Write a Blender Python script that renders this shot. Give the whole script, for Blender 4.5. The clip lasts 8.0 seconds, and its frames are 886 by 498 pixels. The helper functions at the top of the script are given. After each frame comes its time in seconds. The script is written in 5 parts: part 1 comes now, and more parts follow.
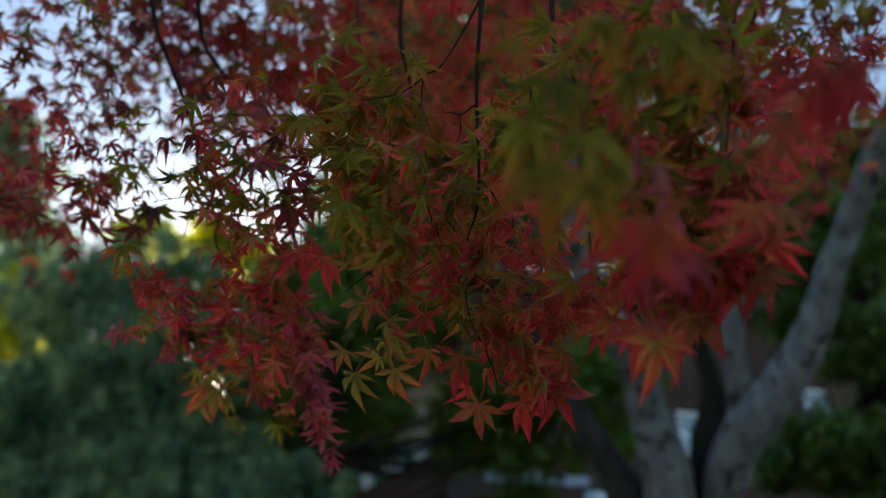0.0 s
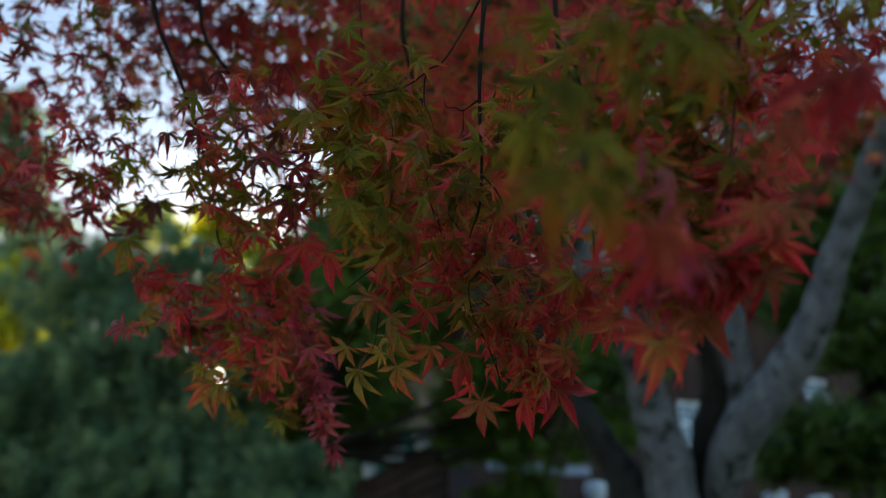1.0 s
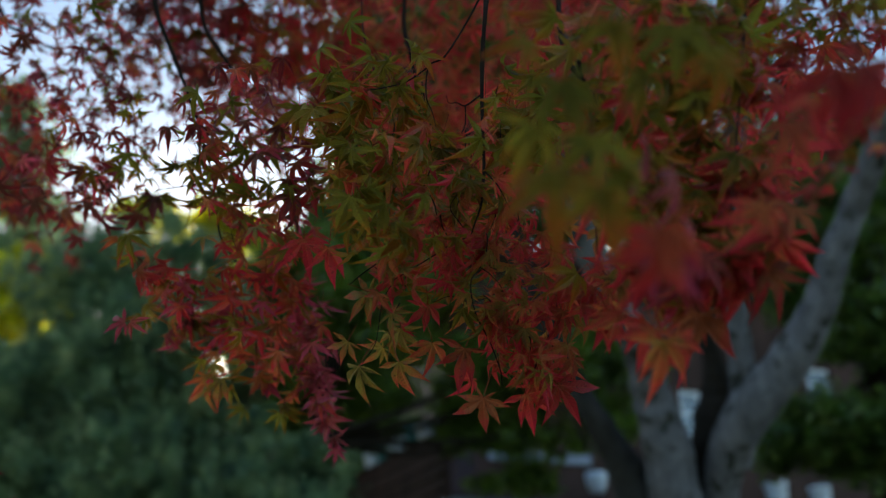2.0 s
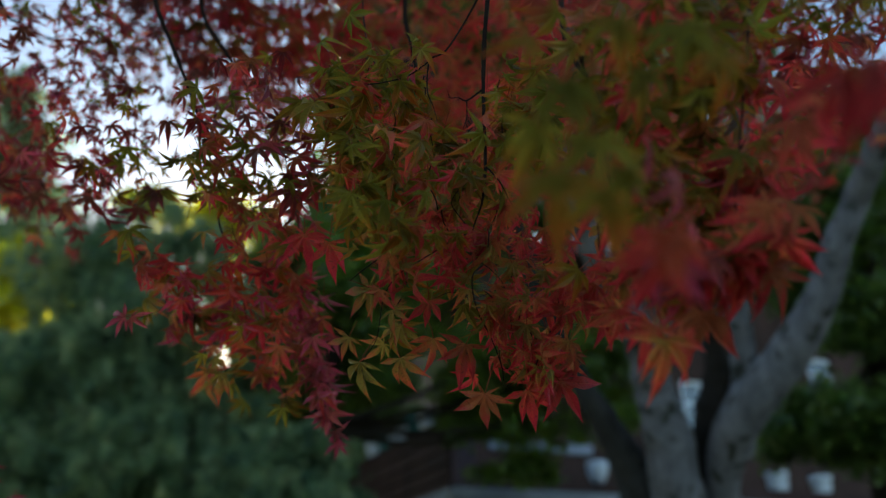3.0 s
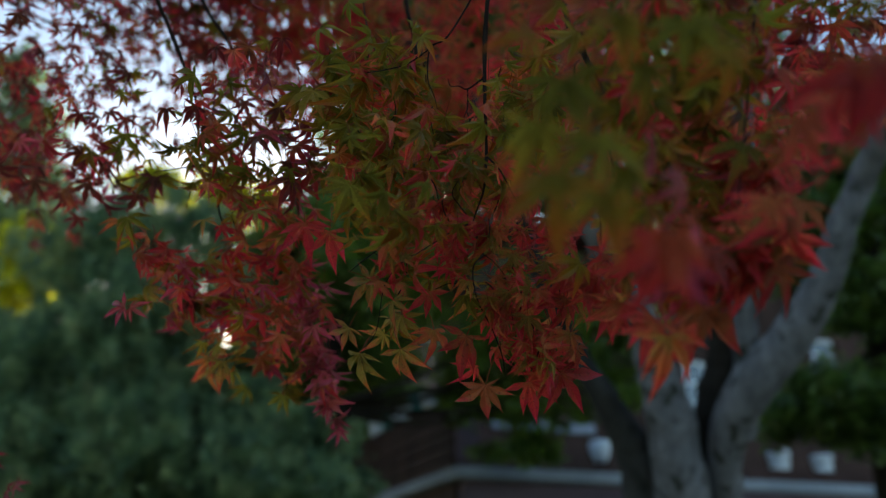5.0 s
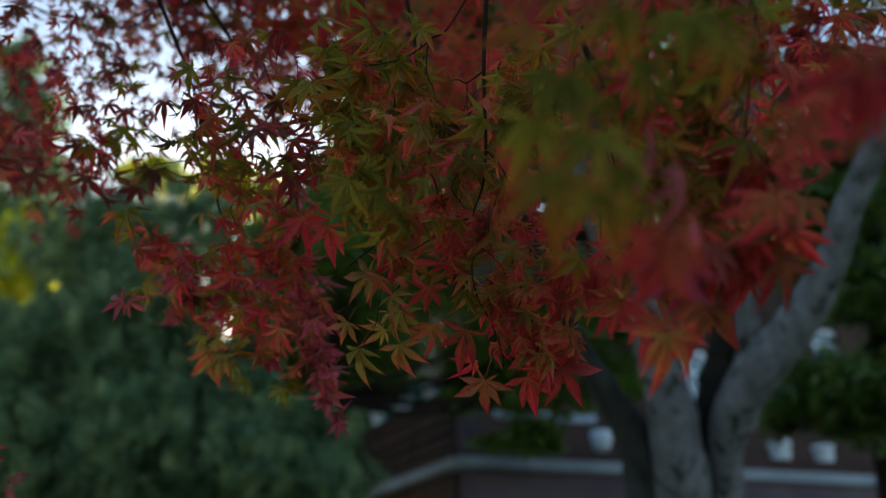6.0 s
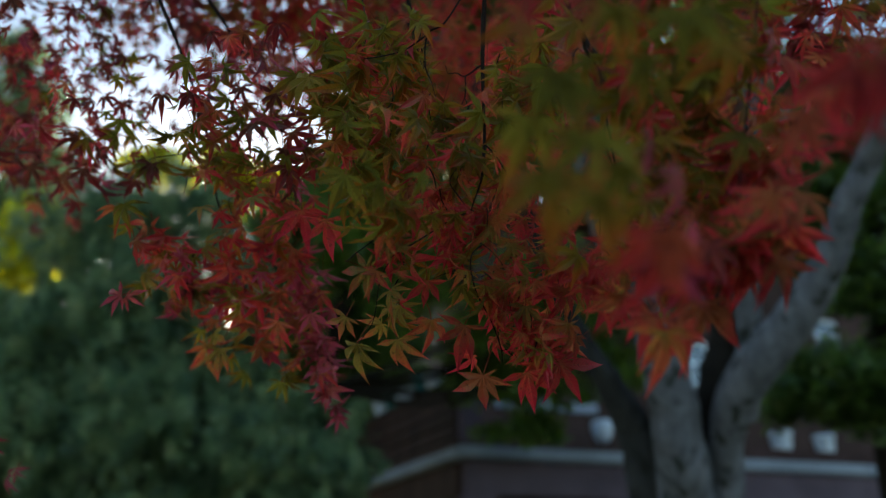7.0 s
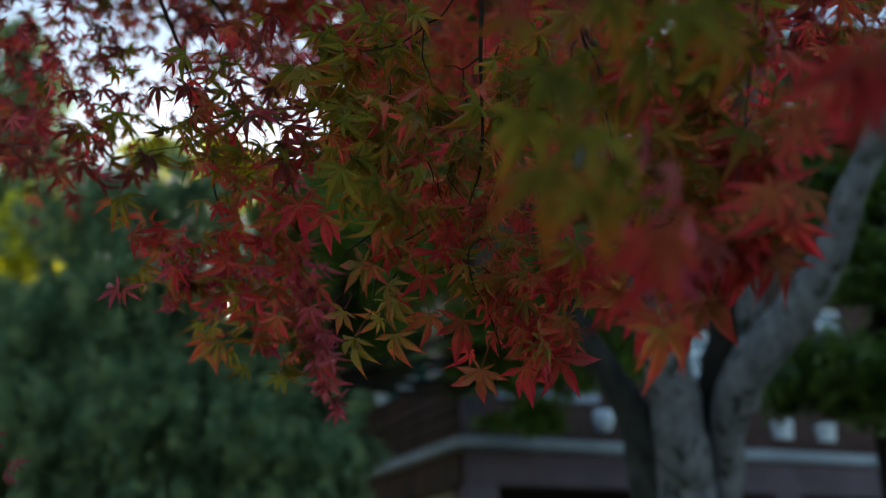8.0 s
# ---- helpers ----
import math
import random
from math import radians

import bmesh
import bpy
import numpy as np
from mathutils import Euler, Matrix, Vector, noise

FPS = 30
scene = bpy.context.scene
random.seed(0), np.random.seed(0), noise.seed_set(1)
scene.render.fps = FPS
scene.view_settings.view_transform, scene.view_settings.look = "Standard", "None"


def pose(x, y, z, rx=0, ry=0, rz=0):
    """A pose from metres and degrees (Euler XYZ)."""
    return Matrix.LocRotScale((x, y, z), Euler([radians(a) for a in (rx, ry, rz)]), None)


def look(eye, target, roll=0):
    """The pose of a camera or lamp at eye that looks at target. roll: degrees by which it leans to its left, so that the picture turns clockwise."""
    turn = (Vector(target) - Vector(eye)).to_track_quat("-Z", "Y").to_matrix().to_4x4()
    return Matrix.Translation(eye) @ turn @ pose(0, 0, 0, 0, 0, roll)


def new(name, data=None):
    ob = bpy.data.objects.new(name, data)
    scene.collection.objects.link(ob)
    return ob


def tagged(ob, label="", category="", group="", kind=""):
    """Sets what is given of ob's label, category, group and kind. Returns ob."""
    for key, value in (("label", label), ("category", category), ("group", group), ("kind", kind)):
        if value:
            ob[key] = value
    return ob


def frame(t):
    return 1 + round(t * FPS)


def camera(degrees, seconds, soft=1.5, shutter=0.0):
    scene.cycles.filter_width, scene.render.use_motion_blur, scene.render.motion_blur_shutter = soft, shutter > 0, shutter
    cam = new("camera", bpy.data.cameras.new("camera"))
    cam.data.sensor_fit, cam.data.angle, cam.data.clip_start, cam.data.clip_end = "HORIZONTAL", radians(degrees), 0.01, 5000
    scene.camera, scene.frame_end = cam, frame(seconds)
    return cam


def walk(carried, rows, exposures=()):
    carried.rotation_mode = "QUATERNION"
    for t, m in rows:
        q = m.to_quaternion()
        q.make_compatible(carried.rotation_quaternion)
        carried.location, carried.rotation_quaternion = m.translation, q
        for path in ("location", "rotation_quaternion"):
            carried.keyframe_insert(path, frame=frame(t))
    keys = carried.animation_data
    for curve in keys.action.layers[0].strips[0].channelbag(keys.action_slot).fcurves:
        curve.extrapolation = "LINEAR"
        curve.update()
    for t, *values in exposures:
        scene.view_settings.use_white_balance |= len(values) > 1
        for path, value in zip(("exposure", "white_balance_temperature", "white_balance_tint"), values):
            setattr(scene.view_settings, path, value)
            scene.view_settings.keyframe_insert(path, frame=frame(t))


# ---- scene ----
cam = camera(58.0, 8.0, soft=1.2)
cam.data.dof.use_dof = True
cam.data.dof.focus_distance = 0.92
cam.data.dof.aperture_fstop = 2.5
PATH = [
    (0.0, (-0.0134, -0.0066, 1.4916, 120.2875, 0.5065, -0.8420)),
    (1.0, (-0.0146, -0.0072, 1.5000, 119.5365, 0.4383, -0.7581)),
    (2.0, (-0.0150, -0.0075, 1.5080, 118.7898, 0.3713, -0.6679)),
    (3.0, (-0.0145, -0.0073, 1.5158, 118.0474, 0.3057, -0.5714)),
    (4.0, (-0.0133, -0.0067, 1.5232, 117.3093, 0.2414, -0.4688)),
    (5.0, (-0.0112, -0.0057, 1.5304, 116.5756, 0.1787, -0.3602)),
    (6.0, (-0.0083, -0.0042, 1.5372, 115.8461, 0.1175, -0.2458)),
    (7.0, (-0.0045, -0.0023, 1.5438, 115.1209, 0.0579, -0.1257)),
    (8.0, (0.0000, 0.0000, 1.5500, 114.4000, -0.0000, 0.0000)),
]
walk(cam, [(t, pose(*p)) for t, p in PATH], exposures=[(0.0, 1.22, 6120, 7.5), (8.0, 1.22, 6120, 7.5)])

# ---- light ----
SUN_TURN, SUN_HEIGHT = -13.0, 10.0      # degrees clockwise from straight ahead, above the horizon
world = bpy.data.worlds.new("sky")
scene.world = world
world.use_nodes = True
wn, wl = world.node_tree.nodes, world.node_tree.links
sky = wn.new("ShaderNodeTexSky")
sky.sky_type, sky.sun_disc = "NISHITA", False
sky.sun_elevation, sky.sun_rotation = radians(SUN_HEIGHT), radians(SUN_TURN)
sky.air_density, sky.dust_density, sky.ozone_density = 1.0, 1.25, 1.35
wl.new(sky.outputs[0], wn["Background"].inputs[0])
wn["Background"].inputs[1].default_value = 0.15
sun = new("sun", bpy.data.lights.new("sun", "SUN"))
sun.data.energy, sun.data.angle, sun.data.color = 5.0, radians(0.5), (1.0, 0.9, 0.72)
a, h = radians(SUN_TURN), radians(SUN_HEIGHT)
sun.matrix_world = look((0, 0, 30), (-math.sin(a) * math.cos(h), -math.cos(a) * math.cos(h), 30 - math.sin(h)))


# ---- materials ----
def base(name, rough=0.7):
    m = bpy.data.materials.new(name)
    m.use_nodes = True
    n, l = m.node_tree.nodes, m.node_tree.links
    b = n["Principled BSDF"]
    b.inputs["Roughness"].default_value = rough
    return m, n, l, b


def ramp(n, l, fac, stops):
    r = n.new("ShaderNodeValToRGB")
    while len(r.color_ramp.elements) < len(stops):
        r.color_ramp.elements.new(0.5)
    for e, (p, c) in zip(r.color_ramp.elements, stops):
        e.position, e.color = p, (*c, 1)
    l.new(fac, r.inputs[0])
    return r.outputs[0]


def math_node(n, l, op, a, b=None):
    k = n.new("ShaderNodeMath")
    k.operation = op
    for i, v in enumerate((a, b)):
        if v is None:
            continue
        if isinstance(v, (int, float)):
            k.inputs[i].default_value = v
        else:
            l.new(v, k.inputs[i])
    return k.outputs[0]


def surface(name, dark, light, scale=6.0, rough=0.8, bump=0.3, fine=60.0, stretch=(1, 1, 1), metal=0.0, spec=0.12):
    """A surface of two tones, stained at one scale and grained at another."""
    m, n, l, b = base(name, rough)
    tc, mp = n.new("ShaderNodeTexCoord"), n.new("ShaderNodeMapping")
    mp.inputs["Scale"].default_value = stretch
    l.new(tc.outputs["Object"], mp.inputs[0])
    big, small = n.new("ShaderNodeTexNoise"), n.new("ShaderNodeTexNoise")
    for k, s, d in ((big, scale, 5), (small, fine, 3)):
        k.inputs["Scale"].default_value, k.inputs["Detail"].default_value = s, d
        l.new(mp.outputs[0], k.inputs["Vector"])
    f = math_node(n, l, "ADD", math_node(n, l, "MULTIPLY", big.outputs[0], 0.7), math_node(n, l, "MULTIPLY", small.outputs[0], 0.3))
    info = n.new("ShaderNodeObjectInfo")
    f = math_node(n, l, "ADD", f, math_node(n, l, "MULTIPLY", math_node(n, l, "SUBTRACT", info.outputs["Random"], 0.5), 0.12))
    l.new(ramp(n, l, f, [(0.32, dark), (0.68, light)]), b.inputs["Base Color"])
    b.inputs["Metallic"].default_value, b.inputs["Specular IOR Level"].default_value = metal, spec
    bp = n.new("ShaderNodeBump")
    bp.inputs["Strength"].default_value, bp.inputs["Distance"].default_value = bump, 0.02
    l.new(f, bp.inputs["Height"])
    l.new(bp.outputs[0], b.inputs["Normal"])
    return m


def leaf_material(name, heart, middle, tip, through_gain=0.62, shift=0.35, rough=0.34, spec=0.6, patchy=0.0):
    """A leaf blade: colour from the heart of the leaf to its tips, veins, blotches, and light that shines through."""
    m, n, l, b = base(name, rough)
    uv, geo, info = n.new("ShaderNodeUVMap"), n.new("ShaderNodeNewGeometry"), n.new("ShaderNodeObjectInfo")
    sep = n.new("ShaderNodeSeparateXYZ")
    l.new(uv.outputs[0], sep.inputs[0])
    rnd = math_node(n, l, "FRACT", math_node(n, l, "ADD", geo.outputs["Random Per Island"], info.outputs["Random"]))
    tc, spots = n.new("ShaderNodeTexCoord"), n.new("ShaderNodeTexNoise")
    spots.inputs["Scale"].default_value, spots.inputs["Detail"].default_value = 55.0, 4.0
    l.new(tc.outputs["Object"], spots.inputs["Vector"])
    f = math_node(n, l, "ADD", sep.outputs[0], math_node(n, l, "MULTIPLY", math_node(n, l, "SUBTRACT", rnd, 0.5), shift * 2))
    f = math_node(n, l, "ADD", f, math_node(n, l, "MULTIPLY", math_node(n, l, "SUBTRACT", spots.outputs[0], 0.5), 0.7))
    blot = n.new("ShaderNodeTexNoise")
    blot.inputs["Scale"].default_value, blot.inputs["Detail"].default_value = 5.0, 3.0
    l.new(tc.outputs["Object"], blot.inputs["Vector"])
    f = math_node(n, l, "ADD", f, math_node(n, l, "MULTIPLY", math_node(n, l, "SUBTRACT", blot.outputs[0], 0.5), 1.1))
    col = ramp(n, l, f, [(0.08, heart), (0.48, middle), (0.9, tip)])
    # veins: the midrib of each lobe is a little paler
    vein = math_node(n, l, "LESS_THAN", sep.outputs[1], 0.06)
    mix = n.new("ShaderNodeMixRGB")
    l.new(math_node(n, l, "MULTIPLY", vein, 0.28), mix.inputs[0])
    l.new(col, mix.inputs[1])
    mix.inputs[2].default_value = (min(1, middle[0] * 1.3 + 0.06), middle[1] * 1.6 + 0.10, middle[2] * 1.2 + 0.02, 1)
    # side veins in a herringbone, and small brown specks
    rib = math_node(n, l, "SINE", math_node(n, l, "SUBTRACT", math_node(n, l, "MULTIPLY", sep.outputs[0], 75.0), math_node(n, l, "MULTIPLY", sep.outputs[1], 9.0)))
    ribs = n.new("ShaderNodeMixRGB")
    ribs.blend_type = "MULTIPLY"
    l.new(math_node(n, l, "MULTIPLY", math_node(n, l, "GREATER_THAN", rib, 0.55), 0.3), ribs.inputs[0])
    l.new(mix.outputs[0], ribs.inputs[1])
    ribs.inputs[2].default_value = (0.55, 0.5, 0.5, 1)
    speck = n.new("ShaderNodeTexNoise")
    speck.inputs["Scale"].default_value, speck.inputs["Detail"].default_value = 14.0, 6.0
    l.new(tc.outputs["Object"], speck.inputs["Vector"])
    brown = n.new("ShaderNodeMixRGB")
    l.new(math_node(n, l, "MULTIPLY", math_node(n, l, "GREATER_THAN", speck.outputs[0], 0.62), 0.55), brown.inputs[0])
    l.new(ribs.outputs[0], brown.inputs[1])
    brown.inputs[2].default_value = (0.06, 0.03, 0.015, 1)
    # every leaf a little lighter or darker
    hsv = n.new("ShaderNodeHueSaturation")
    l.new(brown.outputs[0], hsv.inputs["Color"])
    l.new(math_node(n, l, "ADD", math_node(n, l, "MULTIPLY", math_node(n, l, "FRACT", math_node(n, l, "MULTIPLY", rnd, 7.31)), 0.62), 0.7), hsv.inputs["Value"])
    if patchy:
        # whole tufts greener or yellower, lighter or darker
        tuft = n.new("ShaderNodeTexNoise")
        tuft.inputs["Scale"].default_value, tuft.inputs["Detail"].default_value = 4.2, 5.0
        l.new(tc.outputs["Object"], tuft.inputs["Vector"])
        g = math_node(n, l, "SUBTRACT", tuft.outputs[0], 0.5)
        l.new(math_node(n, l, "SUBTRACT", 0.5, math_node(n, l, "MULTIPLY", g, 0.22 * patchy)), hsv.inputs["Hue"])
        v = hsv.inputs["Value"].links[0].from_socket
        l.new(math_node(n, l, "MULTIPLY", v, math_node(n, l, "ADD", 1.0, math_node(n, l, "MULTIPLY", g, 2.4 * patchy))), hsv.inputs["Value"])
    l.new(hsv.outputs[0], b.inputs["Base Color"])
    b.inputs["Specular IOR Level"].default_value = spec
    bp = n.new("ShaderNodeBump")
    bp.inputs["Strength"].default_value, bp.inputs["Distance"].default_value = 0.6, 0.004
    l.new(spots.outputs[0], bp.inputs["Height"])
    l.new(bp.outputs[0], b.inputs["Normal"])
    tr, add = n.new("ShaderNodeBsdfTranslucent"), n.new("ShaderNodeMixShader")
    sat = n.new("ShaderNodeHueSaturation")
    sat.inputs["Saturation"].default_value, sat.inputs["Value"].default_value = 1.05, 1.62
    l.new(hsv.outputs[0], sat.inputs["Color"])
    l.new(sat.outputs[0], tr.inputs[0])
    add.inputs[0].default_value = through_gain
    l.new(b.outputs[0], add.inputs[1])
    l.new(tr.outputs[0], add.inputs[2])
    l.new(add.outputs[0], n["Material Output"].inputs[0])
    return m


def bark_material(name, dark, light, moss):
    """Smooth grey bark with upright streaks, and dark patches of moss and old wounds."""
    m, n, l, b = base(name, 0.9)
    tc, mp = n.new("ShaderNodeTexCoord"), n.new("ShaderNodeMapping")
    mp.inputs["Scale"].default_value = (1, 1, 0.22)
    l.new(tc.outputs["Object"], mp.inputs[0])
    mp2 = n.new("ShaderNodeMapping")
    mp2.inputs["Scale"].default_value = (1, 1, 0.7)
    l.new(tc.outputs["Object"], mp2.inputs[0])
    streak, patch, grain = (n.new("ShaderNodeTexNoise") for _ in range(3))
    for k, sc, src in ((streak, 16, mp.outputs[0]), (patch, 13.0, mp2.outputs[0]), (grain, 70, tc.outputs["Object"])):
        k.inputs["Scale"].default_value, k.inputs["Detail"].default_value = sc, 5
        l.new(src, k.inputs["Vector"])
    f = math_node(n, l, "ADD", math_node(n, l, "MULTIPLY", streak.outputs[0], 0.7), math_node(n, l, "MULTIPLY", grain.outputs[0], 0.3))
    col = ramp(n, l, f, [(0.35, dark), (0.65, light)])
    spot = math_node(n, l, "ADD", math_node(n, l, "MULTIPLY", patch.outputs[0], 0.75), math_node(n, l, "MULTIPLY", streak.outputs[0], 0.25))
    mask = ramp(n, l, spot, [(0.53, (0, 0, 0)), (0.6, (1, 1, 1))])
    mix = n.new("ShaderNodeMixRGB")
    l.new(mask, mix.inputs[0])
    l.new(col, mix.inputs[1])
    mix.inputs[2].default_value = (*moss, 1)
    l.new(mix.outputs[0], b.inputs["Base Color"])
    bp = n.new("ShaderNodeBump")
    bp.inputs["Strength"].default_value, bp.inputs["Distance"].default_value = 0.9, 0.02
    l.new(f, bp.inputs["Height"])
    l.new(bp.outputs[0], b.inputs["Normal"])
    return m


RED = leaf_material("red_leaf", (0.37, 0.128, 0.052), (0.49, 0.066, 0.057), (0.51, 0.044, 0.062), spec=0.5)
GREEN = leaf_material("olive_leaf", (0.156, 0.144, 0.022), (0.205, 0.148, 0.022), (0.35, 0.11, 0.026), shift=0.3, spec=0.25)
MIXED = leaf_material("turning_leaf", (0.24, 0.185, 0.038), (0.43, 0.148, 0.05), (0.56, 0.082, 0.06), shift=0.45)
CRIMSON = leaf_material("crimson_leaf", (0.31, 0.072, 0.06), (0.375, 0.054, 0.08), (0.41, 0.066, 0.108), spec=0.75)
MAROON = leaf_material("maroon_leaf", (0.16, 0.045, 0.025), (0.21, 0.028, 0.028), (0.24, 0.026, 0.03), 0.5)
DEEP_RED = leaf_material("deep_red_leaf", (0.32, 0.07, 0.035), (0.43, 0.048, 0.04), (0.45, 0.038, 0.046), 0.58, spec=0.45)
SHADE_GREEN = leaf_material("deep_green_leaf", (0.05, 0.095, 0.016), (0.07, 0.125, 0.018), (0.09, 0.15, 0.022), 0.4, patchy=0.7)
NEEDLE_GREEN = leaf_material("blue_green_leaf", (0.136, 0.21, 0.116), (0.176, 0.258, 0.133), (0.226, 0.30, 0.135), 0.52, patchy=1.5)
MID_GREEN = leaf_material("fresh_green_leaf", (0.068, 0.13, 0.015), (0.09, 0.16, 0.017), (0.12, 0.19, 0.02), 0.5, patchy=0.7)
YELLOW_GREEN = leaf_material("yellow_green_leaf", (0.36, 0.36, 0.022), (0.46, 0.44, 0.026), (0.52, 0.48, 0.03), 0.68)
LEAVES = {"r": RED, "g": GREEN, "m": MIXED, "c": CRIMSON, "d": MAROON, "k": DEEP_RED}
STALK = surface("leaf_stalk", (0.20, 0.03, 0.015), (0.30, 0.06, 0.02), 40, 0.5, 0.05)
TWIG = surface("twig_bark", (0.016, 0.011, 0.009), (0.04, 0.027, 0.022), 30, 0.9, 0.3, 200, spec=0.08)
BARK = bark_material("grey_bark", (0.072, 0.071, 0.076), (0.205, 0.2, 0.212), (0.03, 0.032, 0.024))
# darker than the trunk's bark: shade is put into this brown tone
MOSSY_SHADED_BARK = surface("mossy_shaded_bark", (0.018, 0.018, 0.015), (0.062, 0.06, 0.058), 9.0, 0.9, 0.8, 40, (1, 1, 0.35))
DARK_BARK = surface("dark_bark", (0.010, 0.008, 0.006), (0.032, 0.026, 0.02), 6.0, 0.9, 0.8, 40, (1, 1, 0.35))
SOIL = surface("grass_and_soil", (0.07, 0.085, 0.035), (0.20, 0.17, 0.10), 0.8, 0.95, 0.5, 30)
BRICK = surface("brown_brick", (0.035, 0.02, 0.018), (0.075, 0.042, 0.037), 3.0, 0.85, 0.4, 50)
STONE = surface("pale_stone", (0.24, 0.262, 0.295), (0.38, 0.41, 0.455), 2.5, 0.8, 0.2, 40)
PILLAR = surface("mauve_render", (0.098, 0.07, 0.083), (0.16, 0.117, 0.135), 2.0, 0.9, 0.25, 60)
DARKWOOD = surface("dark_stained_wood", (0.03, 0.016, 0.012), (0.085, 0.045, 0.035), 4.0, 0.6, 0.3, 60, (1, 1, 0.2))
WHITE = surface("white_enamel", (0.76, 0.83, 0.92), (0.85, 0.90, 0.97), 5.0, 0.35, 0.05, 50, spec=0.5)
TEAL = surface("teal_paint", (0.03, 0.16, 0.15), (0.06, 0.25, 0.23), 5.0, 0.5, 0.1, 50)
# dark plaster tone that paints in the porch's shade
INSIDE = surface("shaded_plaster", (0.05, 0.045, 0.04), (0.09, 0.08, 0.075), 2.0, 0.9, 0.1, 40)


def glass_material():
    m, n, l, b = base("window_glass", 0.03)
    b.inputs["Base Color"].default_value = (0.03, 0.05, 0.055, 1)
    b.inputs["Specular IOR Level"].default_value = 1.0
    b.inputs["Coat Weight"].default_value = 1.0
    k, bp = n.new("ShaderNodeTexNoise"), n.new("ShaderNodeBump")
    k.inputs["Scale"].default_value, bp.inputs["Strength"].default_value = 1.5, 0.03
    l.new(k.outputs[0], bp.inputs["Height"])
    l.new(bp.outputs[0], b.inputs["Normal"])
    return m


GLASS = glass_material()


# ---- builders ----
def thing(name, at=(0, 0, 0), label="", category="", group="", kind="", turn=0.0):
    ob = new(name)
    ob.matrix_world = pose(*at, 0, 0, turn)
    ob.empty_display_size = 0.1
    return tagged(ob, label, category, group, kind)


def hang(name, me, parent, label="", m=None, kind=""):
    """Links mesh data as one part under its thing; m is the place within the thing."""
    ob = new(name, me)
    ob.parent = parent
    if m is not None:
        ob.matrix_basis = m
    return tagged(ob, label, kind=kind)


def part(name, bm, material, parent, label="", smooth=False, kind=""):
    me = bpy.data.meshes.new(name)
    bm.to_mesh(me)
    bm.free()
    me.materials.append(material)
    if smooth:
        me.shade_smooth()
    return hang(name, me, parent, label, None, kind)


def box(x0, y0, z0, x1, y1, z1, bevel=0.0):
    bm = bmesh.new()
    bmesh.ops.create_cube(bm, size=1, matrix=Matrix.Translation(((x0 + x1) / 2, (y0 + y1) / 2, (z0 + z1) / 2)) @ Matrix.Diagonal((x1 - x0, y1 - y0, z1 - z0, 1)))
    if bevel:
        bmesh.ops.bevel(bm, geom=bm.edges[:], offset=bevel, segments=2, affect="EDGES")
    return bm


def lathe(profile, sides=20):
    """A turned shape: (radius, height) from the bottom to the top."""
    bm = bmesh.new()
    rings = [[bm.verts.new((r * math.cos(6.28319 * k / sides), r * math.sin(6.28319 * k / sides), z)) for k in range(sides)] for r, z in profile]
    for a, b in zip(rings, rings[1:]):
        for k in range(sides):
            bm.faces.new((a[k], a[(k + 1) % sides], b[(k + 1) % sides], b[k]))
    bm.faces.new(rings[0][::-1])
    bm.faces.new(rings[-1])
    return bm


def smooth_line(points, steps):
    """A soft curve through points (x, y, z, radius)."""
    p = [Vector(q) for q in points]
    p = [p[0] * 2 - p[1], *p, p[-1] * 2 - p[-2]]
    out = []
    for i in range(1, len(p) - 2):
        for s in range(steps):
            t = s / steps
            a, b, c, d = p[i - 1:i + 3]
            out.append(0.5 * (2 * b + (c - a) * t + (2 * a - 5 * b + 4 * c - d) * t * t + (3 * b - a - 3 * c + d) * t ** 3))
    out.append(p[-2])
    return out


def limb_mesh(points, sides=8, steps=6, rough=0.0, seed=0):
    """A tapered, slightly knobbly limb through points (x, y, z, radius)."""
    line = smooth_line(points, steps)
    bm = bmesh.new()
    rings, side = [], Vector((1, 0.2, 0))
    for i, q in enumerate(line):
        c = q.to_3d()
        way = (line[min(i + 1, len(line) - 1)].to_3d() - line[max(i - 1, 0)].to_3d()).normalized()
        side = (side - way * side.dot(way)).normalized()
        up = way.cross(side)
        ring = []
        for k in range(sides):
            a = 6.28319 * k / sides
            out = side * math.cos(a) + up * math.sin(a)
            r = max(q[3], 0.0004)
            if rough:
                r *= 1 + rough * noise.noise((c + out * r * 1.5) * (0.45 / max(r, 0.02)) + Vector((seed, 0, 0)))
                r *= 1 + 0.35 * rough * math.sin(3 * a + seed + i * 0.12)
            ring.append(bm.verts.new(c + out * r))
        rings.append(ring)
    for a, b in zip(rings, rings[1:]):
        for k in range(sides):
            bm.faces.new((a[k], a[(k + 1) % sides], b[(k + 1) % sides], b[k]))
    bm.faces.new(rings[0][::-1])
    bm.faces.new(rings[-1])
    return bm


NARROW = ((-92, 0.62), (-44, 0.9), (0, 1.0), (44, 0.9), (92, 0.62))
LOBES = ((-128, 0.38), (-82, 0.74), (-40, 0.95), (0, 1.0), (40, 0.95), (82, 0.74), (128, 0.38))


